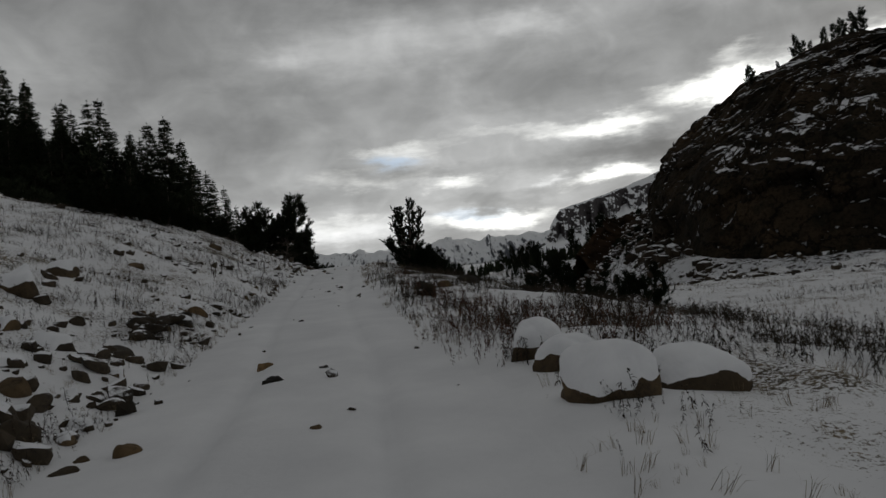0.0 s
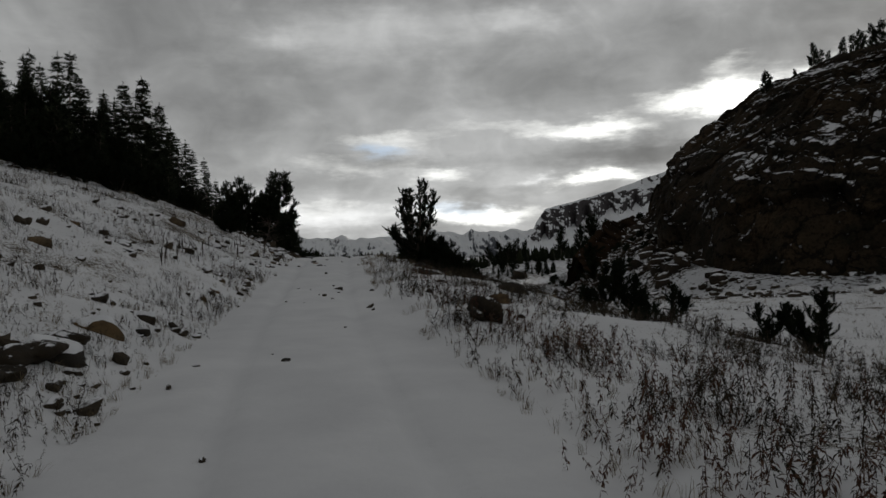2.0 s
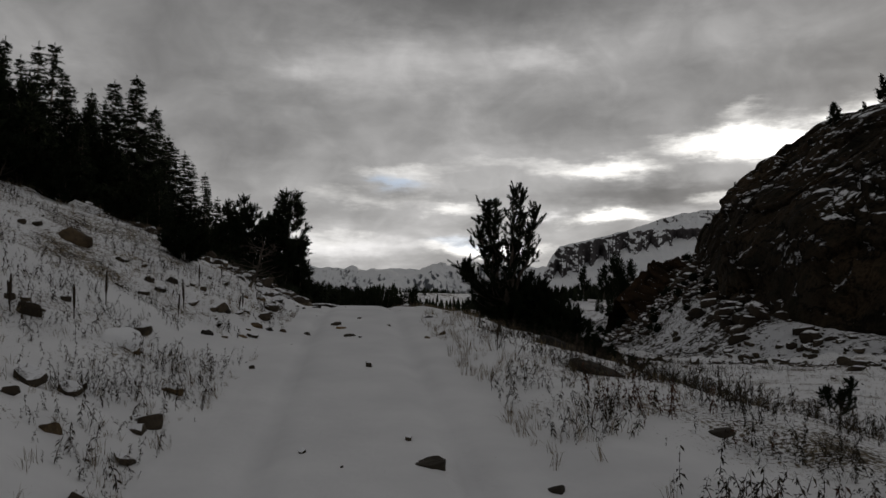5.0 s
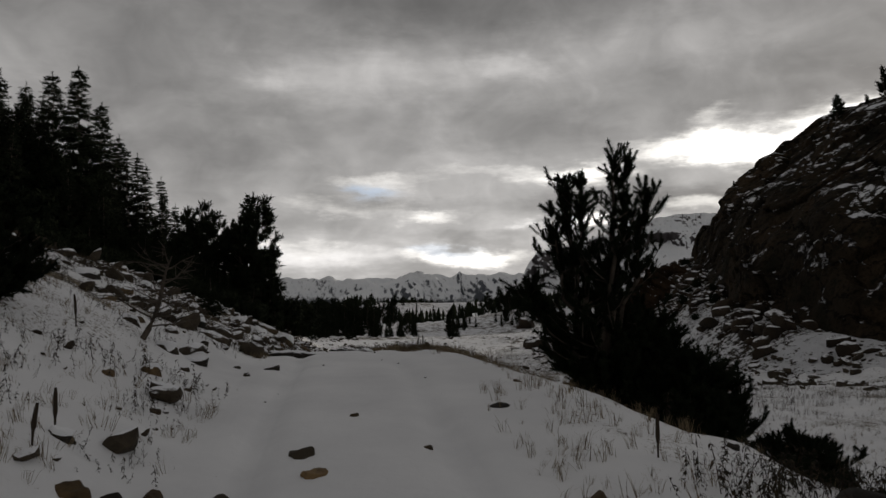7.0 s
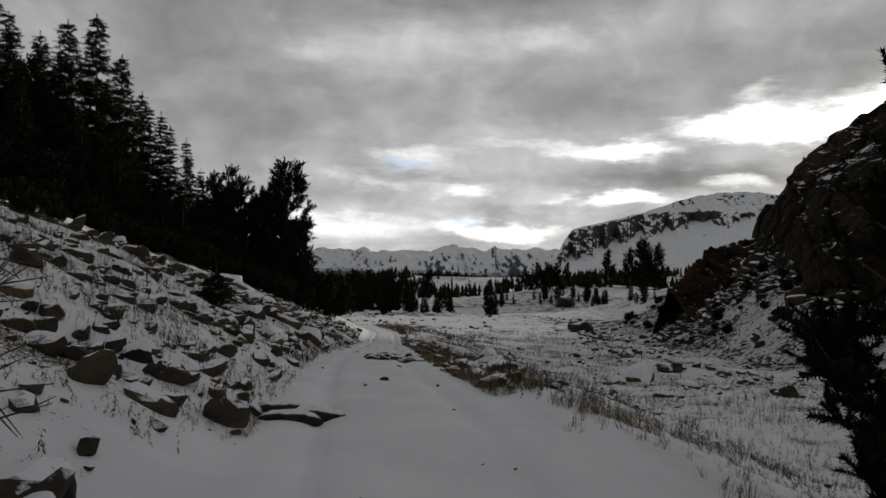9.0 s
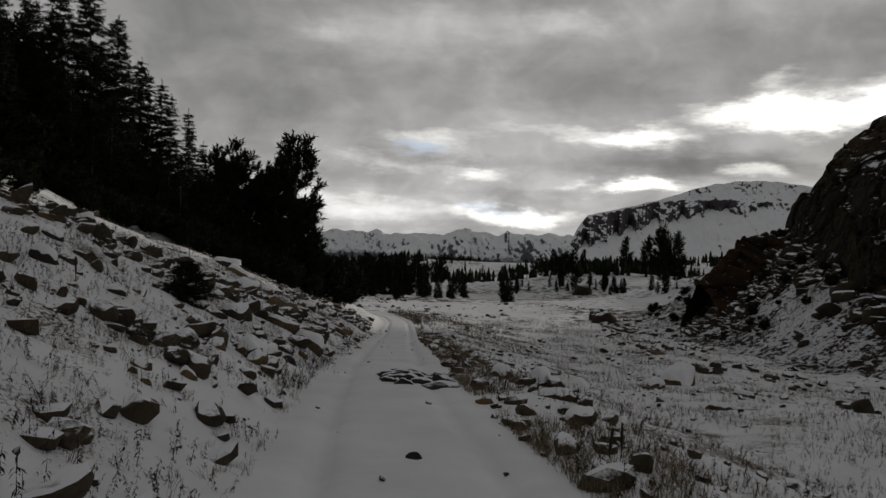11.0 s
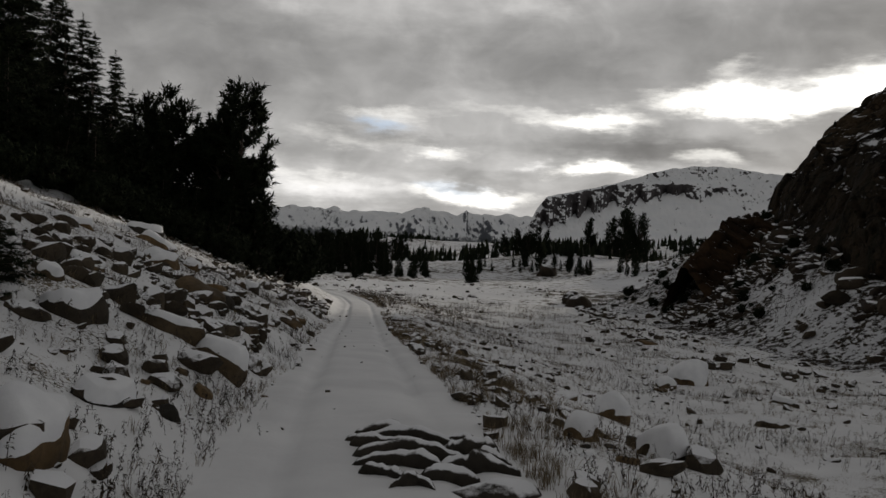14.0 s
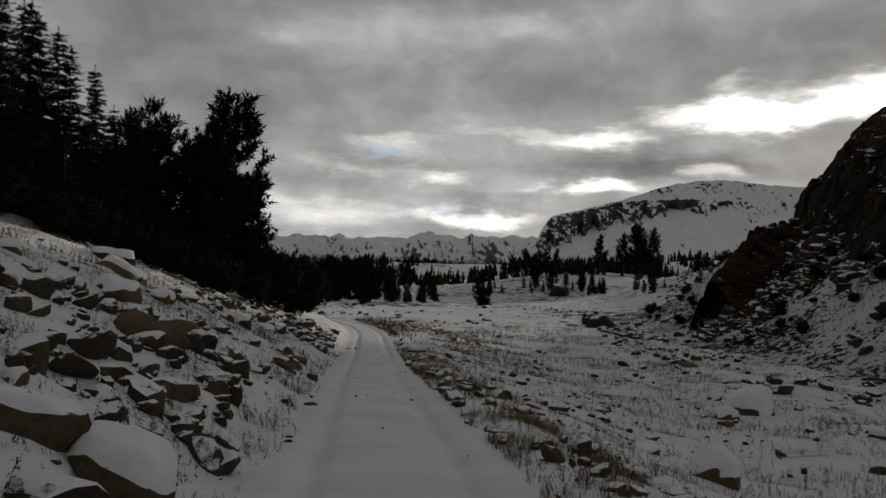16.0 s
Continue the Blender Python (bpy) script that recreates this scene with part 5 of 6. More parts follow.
STONES_TURN = [
    (-11.43, 57.14, 0.48, 0.25, 1),
    (-9.88, 57.15, 1.16, 0.3, 1),
    (-15.5, 57.17, 0.77, 0.36, 0),
    (-9.85, 57.54, 0.38, 0.22, 0),
    (-8.61, 57.58, 0.16, 0.05, 0),
    (-10.51, 58.44, 0.29, 0.32, 0),
    (-14.27, 58.46, 0.66, 0.24, 0),
    (-10.14, 58.46, 0.27, 0.22, 0),
    (-15.09, 59.25, 0.59, 0.2, 0),
    (-10.21, 59.6, 0.45, 0.22, 1),
    (-10.52, 59.96, 0.29, 0.21, 0),
    (-2.28, 59.98, 0.54, 0.19, 0),
    (-9.87, 60.47, 0.31, 0.19, 1),
    (-5.09, 60.6, 0.34, 0.12, 0),
    (-12.5, 60.73, 0.64, 0.51, 1),
    (-9.35, 60.92, 0.4, 0.51, 0),
    (-4.99, 61.22, 0.44, 0.21, 0),
]
STONES_TURN_B = [
    (-4.38, 61.42, 0.53, 0.16, 0),
    (-8.8, 62.02, 0.15, 0.06, 0),
    (-10.09, 62.05, 0.32, 0.24, 0),
    (-11.13, 62.13, 0.55, 0.6, 0),
    (-8.87, 62.44, 0.2, 0.08, 0),
    (-9.88, 62.47, 0.44, 0.4, 0),
    (-17.49, 62.75, 1.39, 0.69, 1),
    (-10.67, 63.16, 0.27, 0.23, 0),
    (-10.01, 63.41, 0.39, 0.48, 0),
    (-11.34, 63.94, 1.27, 0.81, 0),
    (-11.58, 65.31, 1.61, 0.56, 0),
    (-9.09, 66.32, 0.41, 0.16, 0),
    (-15.49, 66.36, 0.88, 0.42, 0),
    (5.21, 66.65, 0.5, 0.25, 0),
    (-12.02, 67.13, 1.54, 0.65, 0),
    (-10.43, 67.38, 0.43, 0.26, 0),
    (-15.77, 67.95, 1.01, 0.49, 1),
]
STONES_LOWER = [
    (-0.95, 67.2, 1.2, 0.85, 1),
    (-3.87, 68.3, 0.41, 0.29, 0),
    (-4.42, 68.52, 0.44, 0.21, 0),
    (-1.84, 68.88, 0.96, 0.33, 0),
    (-6.26, 69.29, 0.21, 0.09, 0),
    (-14, 69.37, 1.59, 0.41, 1),
    (-17.34, 69.38, 0.65, 0.26, 0),
    (-5.15, 70.15, 0.5, 0.47, 0),
    (-4.28, 70.3, 0.51, 0.23, 0),
    (-14.37, 70.57, 0.92, 0.48, 1),
    (-10.41, 70.65, 0.65, 0.41, 0),
    (-4.9, 70.97, 0.66, 0.56, 0),
    (-10.27, 71.58, 0.54, 0.5, 0),
    (-13.91, 71.84, 0.6, 0.63, 0),
    (6.46, 72.13, 1.53, 0.34, 0),
    (-14.09, 72.77, 0.74, 0.52, 0),
    (-3.06, 72.9, 0.59, 0.3, 0),
    (-12.66, 73.15, 0.41, 0.41, 0),
    (-10.86, 73.49, 0.7, 0.5, 0),
]
STONES_LOWER_B = [
    (-15.61, 73.76, 1.85, 0.51, 1),
    (-10.61, 74.6, 0.58, 0.31, 0),
    (-13.18, 76.28, 0.65, 0.44, 0),
    (-17.24, 77.04, 1.78, 1.07, 1),
    (-12.99, 77.56, 0.97, 0.7, 1),
    (9.66, 77.8, 1.32, 0.99, 0),
    (-13.39, 78.49, 0.72, 0.45, 0),
    (5.92, 82.24, 1.01, 0.56, 0),
    (-27.12, 85.13, 1.94, 1.72, 1),
    (7.12, 85.14, 1.24, 0.67, 1),
    (-5.22, 85.7, 0.43, 0.34, 0),
    (9.28, 86.21, 2.71, 1.49, 1),
    (-21.24, 86.37, 1.41, 1.02, 1),
    (-7.24, 89.61, 1.27, 0.63, 0),
    (-4.35, 90.09, 0.47, 0.35, 0),
    (8.79, 90.48, 0.94, 1.12, 0),
    (12.66, 104.57, 1.85, 0.74, 0),
    (2.3, 149.64, 1.64, 0.82, 0),
]
for rows, group in ((STONES_ASCENT + STONES_ASCENT_B, "stones beside the climbing track"), (STONES_BEND, "stones on the lower bank"), (STONES_BROW, "stones below the crest"),
                    (STONES_CREST, "stones at the crest"), (STONES_DIP, "stones past the crest"), (STONES_SLIDE, "boulders of the rock slide"),
                    (STONES_TURN + STONES_TURN_B, "boulders of the lower slide"), (STONES_LOWER + STONES_LOWER_B, "boulders down the valley")):
    for x, y, wide, high, capped in rows:
        if math.hypot(x + 1.15, y - 32.75) < 1.0:
            continue
        boulder(x, y, wide, high, capped, group)


LEDGE = material("dark_ledge_rock", granite((0.02, 0.018, 0.015), (0.055, 0.047, 0.037), 0.80, 0.90, 12.0, 1.2, 0.18), 0.85)


def curved_slab(long, deep, high, bow, seed):
    """One bed of split rock: a rounded bar, bent, thinning to its ends."""
    rng = np.random.default_rng(seed)
    n, k = 26, 12
    u, th = np.linspace(-1, 1, n), np.arange(k) * 2 * np.pi / k
    U, TH = np.meshgrid(u, th, indexing="ij")
    thin = (1 - np.abs(U) ** 3.0) ** 0.55 * (1 + 0.22 * octaves(U * 3 + seed, U * 0, 1.0, 3, seed))
    c, s = np.cos(TH), np.sin(TH)
    X = U * long / 2
    Y = bow * (1 - U ** 2) + np.sign(c) * np.abs(c) ** 0.75 * deep / 2 * thin + 0.05 * rng.normal() * U
    Z = np.sign(s) * np.abs(s) ** 0.75 * high * (0.25 + 0.75 * thin)
    P = np.stack([X, Y, Z], -1)
    P = P + 0.018 * octaves(X * 4 + Z * 7 + seed, Y * 4 - Z * 5, 0.7, 3, seed + 3)[..., None] * (0.5, 1, 1)
    i = np.arange(n - 1)[:, None] * k + np.arange(k)
    j = np.arange(n - 1)[:, None] * k + (np.arange(k) + 1) % k
    return mesh_of("slab", P.reshape(-1, 3), np.stack([i, j, j + k, i + k], -1).reshape(-1, 4), [LEDGE])


def outcrop(x, y, turn, beds, block, label):
    """A low hump of bedrock in the road, split across into bent beds with snow between. beds: place along and across, length, depth, height."""
    ob = new("rock_outcrop")
    z0 = float(land(np.array([x]), np.array([y]))[0])
    ob.matrix_basis = pose(x, y, z0, 0, 0, turn)
    for k, (along, across, long, deep, high) in enumerate(beds):
        at = ob.matrix_basis @ Vector((across, along, 0))
        z = float(land(np.array([at.x]), np.array([at.y]))[0]) - z0
        bed = part("slab", curved_slab(long, deep, high, 0.10 + 0.04 * (k % 3), 300 + 7 * k + len(beds)), ob)
        bed.matrix_basis = pose(across, along, z - 0.3 * high, 16, 0, -14 + 5 * (k % 3))
    if block:
        along, across, wide, deep, high = block
        lump_ = part("block", mesh_of("block", stone_shape(304, BALL_V, 5, 1.2, 0.55, 0.9), BALL_F, [LEDGE]), ob)
        lump_.matrix_basis = pose(across, along, -0.06, 0, 4, 8) @ Matrix.Diagonal((wide / 2, deep / 2, high, 1))
    return tagged(ob, label, "rock outcrop")


outcrop(-6.42, 53.95, 2, [(1.35, -0.36, 0.8, 0.26, 0.10), (1.0, -0.28, 1.15, 0.24, 0.13), (0.98, 0.34, 0.5, 0.2, 0.09), (0.62, -0.3, 1.0, 0.22, 0.14), (0.66, 0.42, 0.62, 0.24, 0.12),
                          (0.26, -0.16, 1.15, 0.24, 0.15), (0.3, 0.62, 0.4, 0.2, 0.1), (-0.1, -0.3, 0.85, 0.2, 0.12), (-0.12, 0.42, 0.8, 0.28, 0.16), (-0.45, -0.42, 0.5, 0.14, 0.07), (-0.5, 0.12, 0.55, 0.22, 0.12), (-0.8, -0.2, 0.4, 0.12, 0.06)],
        (-0.75, 0.5, 0.85, 0.6, 0.22), "hump of dark bedrock split into snow-lined bent beds")
outcrop(-6.75, 42.3, 8, [(0.35, 0.0, 0.9, 0.2, 0.08), (0.05, 0.2, 0.8, 0.22, 0.09), (0.0, -0.5, 0.45, 0.16, 0.06), (-0.25, 0.0, 0.7, 0.16, 0.06)], None, "flat dark bedrock at the edge of the track")
# dark rock ribs on the slope under the dome
RIB = material("dark_rib_rock", granite((0.016, 0.013, 0.010), (0.055, 0.04, 0.026), 0.80, 0.92, 3.0, 0.3), 0.9)
RIB_BROWN = material("brown_rib_rock", granite((0.016, 0.011, 0.007), (0.062, 0.037, 0.020), 0.97, 1.05, 2.0, 0.22, 0.5), 0.95, 0.05)


def rock_rib():
    """A brown rib of rock that comes down from the foot of the dome."""
    t, w = np.linspace(0, 1, 110), np.linspace(-1, 1, 84)
    cx, cy = np.interp(t, [0, 0.25, 0.55, 0.85, 1], [37.0, 34.5, 31.0, 27.2, 25.0]), np.interp(t, [0, 0.4, 1], [138.5, 136, 131])
    top = np.interp(t, [0, 0.25, 0.5, 0.8, 1], [6.2, 6.4, 5.4, 2.9, -1.5]) + 0.5 * octaves(t * 14, t * 0, 2.2, 3, 7)
    T, W = np.meshgrid(np.arange(len(t)), w, indexing="ij")
    out = W * np.where(W < 0, 4.6, 4.0) * (1 + 0.2 * octaves(t[T] * 14, W, 3, 2, 9))
    X, Y = cx[T] - out * 0.45, cy[T] + out * 0.9
    ground = land(X, Y)
    prof = np.clip(1 - np.abs(W) ** 1.5, 0, 1) ** 0.8
    Z = ground - 0.6 + (np.maximum(top[T] - ground, 0.4) * ease(0.0, 0.18, t)[T] + 0.6) * prof
    v1, j1 = cells(X * 0.9 + 0.4 * Z, Y * 0.5 + Z, 2.4, 311)
    push = (0.8 * v1 - 0.4 * np.exp(-(j1 / 0.25) ** 2) + 1.0 * octaves(X + Z, Y - Z, 2.6, 5, 313, 0.6)) * prof ** 0.5
    P = np.stack([X - 0.3 * push, Y - 0.7 * push, Z + 0.5 * push], -1)
    ob = new("rock_rib", mesh_of("rock_rib", P.reshape(-1, 3), grid_faces(*T.shape), [RIB_BROWN], False))
    tagged(ob, "brown rib of bare rock rising out of the talus", "rock", kind="structure")


rock_rib()
SCREE_AT = [(28, 127), (31, 125.5), (26, 124), (33.5, 128), (29, 121.5), (24.5, 127), (36, 130)]
KNOBS = [mesh_of("rock_outcrop", stone_shape(410 + k, BALL_V, 3, 4.0, 0.6, 0.95), BALL_F, [RIB]) for k in range(3)]
for k, (x, y, wide) in enumerate([(15.6, 141.1, 3.4), (31.2, 244.7, 6.4), (16.2, 145.1, 3.8)]):
    ob = new("rock_outcrop", KNOBS[k])
    ob.matrix_basis = pose(x, y + 0.4 * wide, float(land(np.array([x]), np.array([y]))[0]) - 0.15 * wide, 0, 6, 40 * k) @ Matrix.Diagonal((wide * 0.55, wide * 0.5, wide * 0.62, 1))
    tagged(ob, "brown knob of bare rock rising from the valley snow", "rock", "rock knobs in the valley")
boulder(-1.15, 32.75, 1.15, 0.42, -1, "stones below the crest", 0.4)


def dead_shrub(x, y):
    """A leaning dead pine, its thin bare branches reaching sideways."""
    rng = np.random.default_rng(4)
    z = float(land(np.array([x]), np.array([y]))[0])
    ob = new("dead_shrub")
    ob.matrix_basis = pose(x, y, z)
    t = np.linspace(0, 1, 7)
    trunk = np.stack([0.42 * t + 0.05 * np.sin(5 * t), 0.1 * t, 1.15 * t - 0.08], -1)
    v, f = tubes([trunk], [0.045 * (1 - 0.8 * t)], 7)
    part("trunk", mesh_of("trunk", v, f, [BARK]), ob)
    for k in range(20):
        u = rng.uniform(0.08, 0.95)
        root = np.array([np.interp(u, t, trunk[:, c]) for c in range(3)])
        th, ln = rng.uniform(0, 6.28), rng.uniform(0.25, 0.75) * (1.1 - 0.5 * u)
        s = np.linspace(0, 1, 5)
        way = np.array([np.cos(th), np.sin(th), rng.uniform(-0.15, 0.5)])
        limb = root + way * ln * s[:, None] + np.array([0, 0, 1]) * (0.18 * ln * s ** 2)[:, None] + rng.normal(0, 0.015, (5, 3)) * s[:, None]
        paths, radii = [limb], [0.013 * (1 - 0.8 * s)]
        for _ in range(4):
            q = rng.uniform(0.3, 0.95)
            r2 = np.array([np.interp(q, s, limb[:, c]) for c in range(3)])
            w2 = way + rng.normal(0, 0.6, 3)
            paths.append(r2 + w2 * 0.16 * np.linspace(0, 1, 3)[:, None])
            radii.append(np.array([0.005, 0.004, 0.002]))
        v, f = tubes(paths, radii, 4)
        part("branch", mesh_of("branch", v, f, [BARK]), ob)
    tagged(ob, "leaning dead pine with thin bare branches on the bank", "dead tree")


dead_shrub(-7.95, 38.05)


# turf colour darkened to carry the shade of hollows under the overhang
TURF_SHADE = material("dark_turf_and_shade", granite((0.010, 0.008, 0.006), (0.04, 0.03, 0.018), 0.95, 1.08, 14.0, 2.0), 0.95)
TURF = [mesh_of("turf_hummock", stone_shape(80 + k, BALL_V, 3, 6.0, 0.6, 0.95), BALL_F, [TURF_SHADE]) for k in range(4)]


def hummock(x, y, wide, high, turn):
    """A shaggy dark turf mound above the track, standing in for the shaded undercut."""
    ob = new("turf_hummock", TURF[int(y * 10) % 4])
    z = float(land(np.array([x]), np.array([y]))[0])
    ob.matrix_basis = pose(x, y, z - 0.1 * high, 0, 0, turn) @ Matrix.Diagonal((wide * 0.36, wide * 0.7, high * 0.75, 1))
    tagged(ob, "dark shaggy mound, its colour partly the shade of turf hollows", "turf", "turf hummocks on the bank")


# y 13 to 16: the bank's shaded hollows; y 18.9: a grass-covered boulder
for x, y, wide, high, turn in [(-5.33, 12.9, 0.8, 0.24, 8), (-5.42, 13.8, 0.9, 0.28, -6), (-5.5, 14.8, 0.9, 0.28, 4), (-5.55, 15.8, 0.8, 0.24, 10), (-9.2, 48.5, 0.8, 0.2, 20), (-10.0, 49.4, 0.7, 0.2, 30), (-0.45, 18.9, 0.85, 0.55, 15), (-5.75, 14.0, 0.9, 0.3, 40)]:
    hummock(x, y, wide, high, turn)
boulder(-9.25, 57.3, 1.1, 0.66, 1, "boulders of the lower slide", 0.9)


# ---------------------------------------------------------------- rubble, weeds and grass
def rubble(name, label, x, y, size, mats, z=None, detail=0.35):
    """Many small half-sunk stones as one object."""
    rng = np.random.default_rng(len(x))
    fine = [stone_shape(200 + k, SMALL_V, 9) for k in range(8)]
    coarse = [stone_shape(220 + k, TINY_V, 6) for k in range(8)]
    z = land(x, y) if z is None else z
    vs, fs, at = [], [], 0
    th, flat = rng.uniform(0, 6.28, len(x)), rng.uniform(0.32, 0.6, len(x))
    lean = rng.normal(0, 0.22, (len(x), 2))
    for k in range(len(x)):
        big = size[k] > detail
        p = (fine if big else coarse)[k % 8] * (0.5 * size[k], rng.uniform(0.26, 0.5) * size[k], flat[k] * size[k])
        c, s = np.cos(th[k]), np.sin(th[k])
        q = np.stack([p[:, 0] * c - p[:, 1] * s + x[k], p[:, 0] * s + p[:, 1] * c + y[k], p[:, 2] + z[k] + p[:, 0] * lean[k, 0] + p[:, 1] * lean[k, 1]], -1)
        vs.append(q)
        fs.append((SMALL_F if big else TINY_F) + at)
        at += len(q)
    f = np.concatenate(fs)
    tagged(new(name, mesh_of(name, np.concatenate(vs), f, mats, False)), label, "stones", kind="stuff")


RUBBLE = material("frosted_rubble", granite((0.026, 0.021, 0.015), (0.085, 0.066, 0.045), 0.74, 0.86, 14.0, 1.2), 0.85)
rng3 = np.random.default_rng(77)
# rock slide on the left bank
n = 4600
y = rng3.uniform(33, 100, n)
s = rng3.uniform(0.1, 1, n) ** 1.5 * 22
x = road_x(y) - half_width(y) - s
keep = octaves(x, y, 6, 2, 33) > np.interp(y, [33, 45, 55, 100], [0.3, 0.2, 0.1, 0.0])
rubble("slide_rubble", "dark half-buried stones of the rock slide", x[keep], y[keep], ((0.08 + 0.62 * rng3.uniform(0, 1, n) ** 2.6) * np.interp(y, [33, 48, 55], [0.6, 0.8, 1]))[keep], [RUBBLE])
n = 1700
y = rng3.uniform(41, 84, n)
s = rng3.uniform(0.05, 1, n) ** 1.3 * 10
x = road_x(y) - half_width(y) - s
keep = octaves(x, y, 3, 3, 54) > 0.0
rubble("slide_stones", "small dark stones between the boulders of the slide", x[keep], y[keep], (0.05 + 0.45 * rng3.uniform(0, 1, n) ** 3.5)[keep], [RUBBLE])
n = 1300
y = rng3.uniform(46, 95, n)
s = rng3.uniform(0.0, 1, n) ** 1.3 * 20
x = road_x(y) + half_width(y) + s
keep = octaves(x, y, 4, 3, 52) > 0.3
rubble("verge_stones", "small dark stones strewn through the snowy grass", x[keep], y[keep], (0.05 + 0.36 * rng3.uniform(0, 1, n) ** 3)[keep], [RUBBLE])
n = 420
y = rng3.uniform(6, 34, n)
s = rng3.uniform(0.02, 1, n) ** 1.5 * 12
x = road_x(y) - half_width(y) - s
keep = octaves(x, y, 4, 2, 35) > 0.15
rubble("bank_rubble", "scattered stones in the snowy bank", x[keep], y[keep], (0.07 + 0.3 * rng3.uniform(0, 1, n) ** 3)[keep], [RUBBLE])
# stony valley floor on the right
n = 2400
y = rng3.uniform(44, 190, n)
s = rng3.uniform(0.01, 1, n) ** 1.2 * 45
x = road_x(y) + half_width(y) + s
keep = (octaves(x, y, 8, 3, 36) > 0.28) & (dome_inside(x, y) < 2)
rubble("valley_rubble", "stones and tussocks of the boggy valley floor", x[keep], y[keep], (0.08 + 0.5 * rng3.uniform(0, 1, n) ** 3)[keep] * np.interp(y[keep], [44, 90, 190], [0.6, 1, 1.9]), [RUBBLE], detail=0.8)
# talus under the dome
n = 26000
x, y = rng3.uniform(4, 110, n), rng3.uniform(55, 230, n)
d = dome_inside(x, y)
keep = (d > -24) & (d < 3) & (rng3.uniform(-1, 1, n) < -0.15 + 1.7 * octaves(x, y, 8, 4, 38, 0.6) + 0.03 * d)
rubble("talus", "snow-covered talus blocks below the dome", x[keep], y[keep], (0.15 + 1.1 * rng3.uniform(0, 1, n) ** 4)[keep], [RUBBLE], detail=1.0)
# dark blocks along the ribs and at the foot of the dome
blocks_at = np.array(SCREE_AT)
pick = rng3.integers(0, len(blocks_at), 2600)
x, y = blocks_at[pick, 0] + rng3.normal(0, 1.8, 2600), blocks_at[pick, 1] + rng3.normal(0, 3.2, 2600)
keep = (dome_inside(x, y) < 1) & (octaves(x, y, 3.5, 3, 58) > -0.1)
fx, fy = rng3.uniform(26, 110, 9000), rng3.uniform(60, 160, 9000)
d = dome_inside(fx, fy)
foot = (d > -4.5) & (d < 1.0) & (octaves(fx, fy, 5, 3, 59) > -0.1)
rubble("dark_blocks", "dark brown rock blocks at the foot of the granite dome", np.r_[x[keep], fx[foot]], np.r_[y[keep], fy[foot]],
       np.r_[(0.2 + 1.3 * rng3.uniform(0, 1, 2600) ** 3)[keep], (0.3 + 2.4 * rng3.uniform(0, 1, 9000) ** 4)[foot]], [RIB], detail=0.9)
# brown stones turned out along the edge of the descending track
n = 240
y = rng3.uniform(45, 82, n)
s = 0.15 + rng3.uniform(0, 1, n) ** 1.6 * 2.0
x = road_x(y) + half_width(y) + s
keep = octaves(x, y, 2.5, 3, 71) > -0.2
rubble("edge_stones", "brown stones turned out along the edge of the track", x[keep], y[keep], (0.08 + 0.42 * rng3.uniform(0, 1, n) ** 2.4)[keep], [RUBBLE], detail=0.2)
n = 420
y = rng3.uniform(6, 44, n)
s = 0.3 + rng3.uniform(0, 1, n) ** 1.2 * 5
x = road_x(y) - half_width(y) - s
keep = octaves(x, y, 2.2, 3, 73) > 0.05
rubble("bank_stones", "small dark stones in the snowy bank above the track", x[keep], y[keep], (0.06 + 0.3 * rng3.uniform(0, 1, n) ** 2.6)[keep], [RUBBLE], detail=0.2)
n = 260
y = rng3.uniform(3.5, 15, n)
s = 0.25 + rng3.uniform(0, 1, n) ** 1.3 * 4.5
x = road_x(y) - half_width(y) - s
keep = octaves(x, y, 1.8, 3, 75) > -0.05
rubble("cutting_stones", "dark stones washed out of the bank beside the track", x[keep], y[keep], (0.08 + 0.34 * rng3.uniform(0, 1, n) ** 2.2)[keep], [RUBBLE], detail=0.2)
# chips lying on the track
n = 70
y = rng3.uniform(6, 100, n)
x = road_x(y) + rng3.uniform(-1.1, 1.1, n) * half_width(y)
rubble("road_chips", "small flat stones showing through the road's snow", x, y, 0.03 + 0.13 * rng3.uniform(0, 1, n) ** 2, [RUBBLE])


def weed_template(rng):
    """A dead stalk one unit high with curled leaves and a seed head."""
    tri = []
    lean = rng.uniform(-0.15, 0.15, 2)
    t = np.linspace(0, 1, 4)
    stem = np.stack([lean[0] * t ** 2, lean[1] * t ** 2, t], -1)
    for k in range(3):
        for side in (np.array([0.013, 0, 0]), np.array([0, 0.013, 0])):
            tri += [[stem[k] - side, stem[k] + side, stem[k + 1]]]
    for _ in range(rng.integers(13, 22)):
        u = rng.uniform(0.2, 1.0)
        root = np.array([np.interp(u, t, stem[:, c]) for c in range(3)])
        th = rng.uniform(0, 6.28)
        out = np.array([np.cos(th), np.sin(th), rng.uniform(-0.9, 0.5)])
        ln = rng.uniform(0.08, 0.17)
        w = np.array([-np.sin(th), np.cos(th), 0.2]) * ln * 0.17
        m, e = root + out * ln * 0.55, root + out * ln + np.array([0, 0, -0.4 * ln])
        tri += [[root, m - w, m + w], [m - w, e, m + w]]
    return np.array(tri)


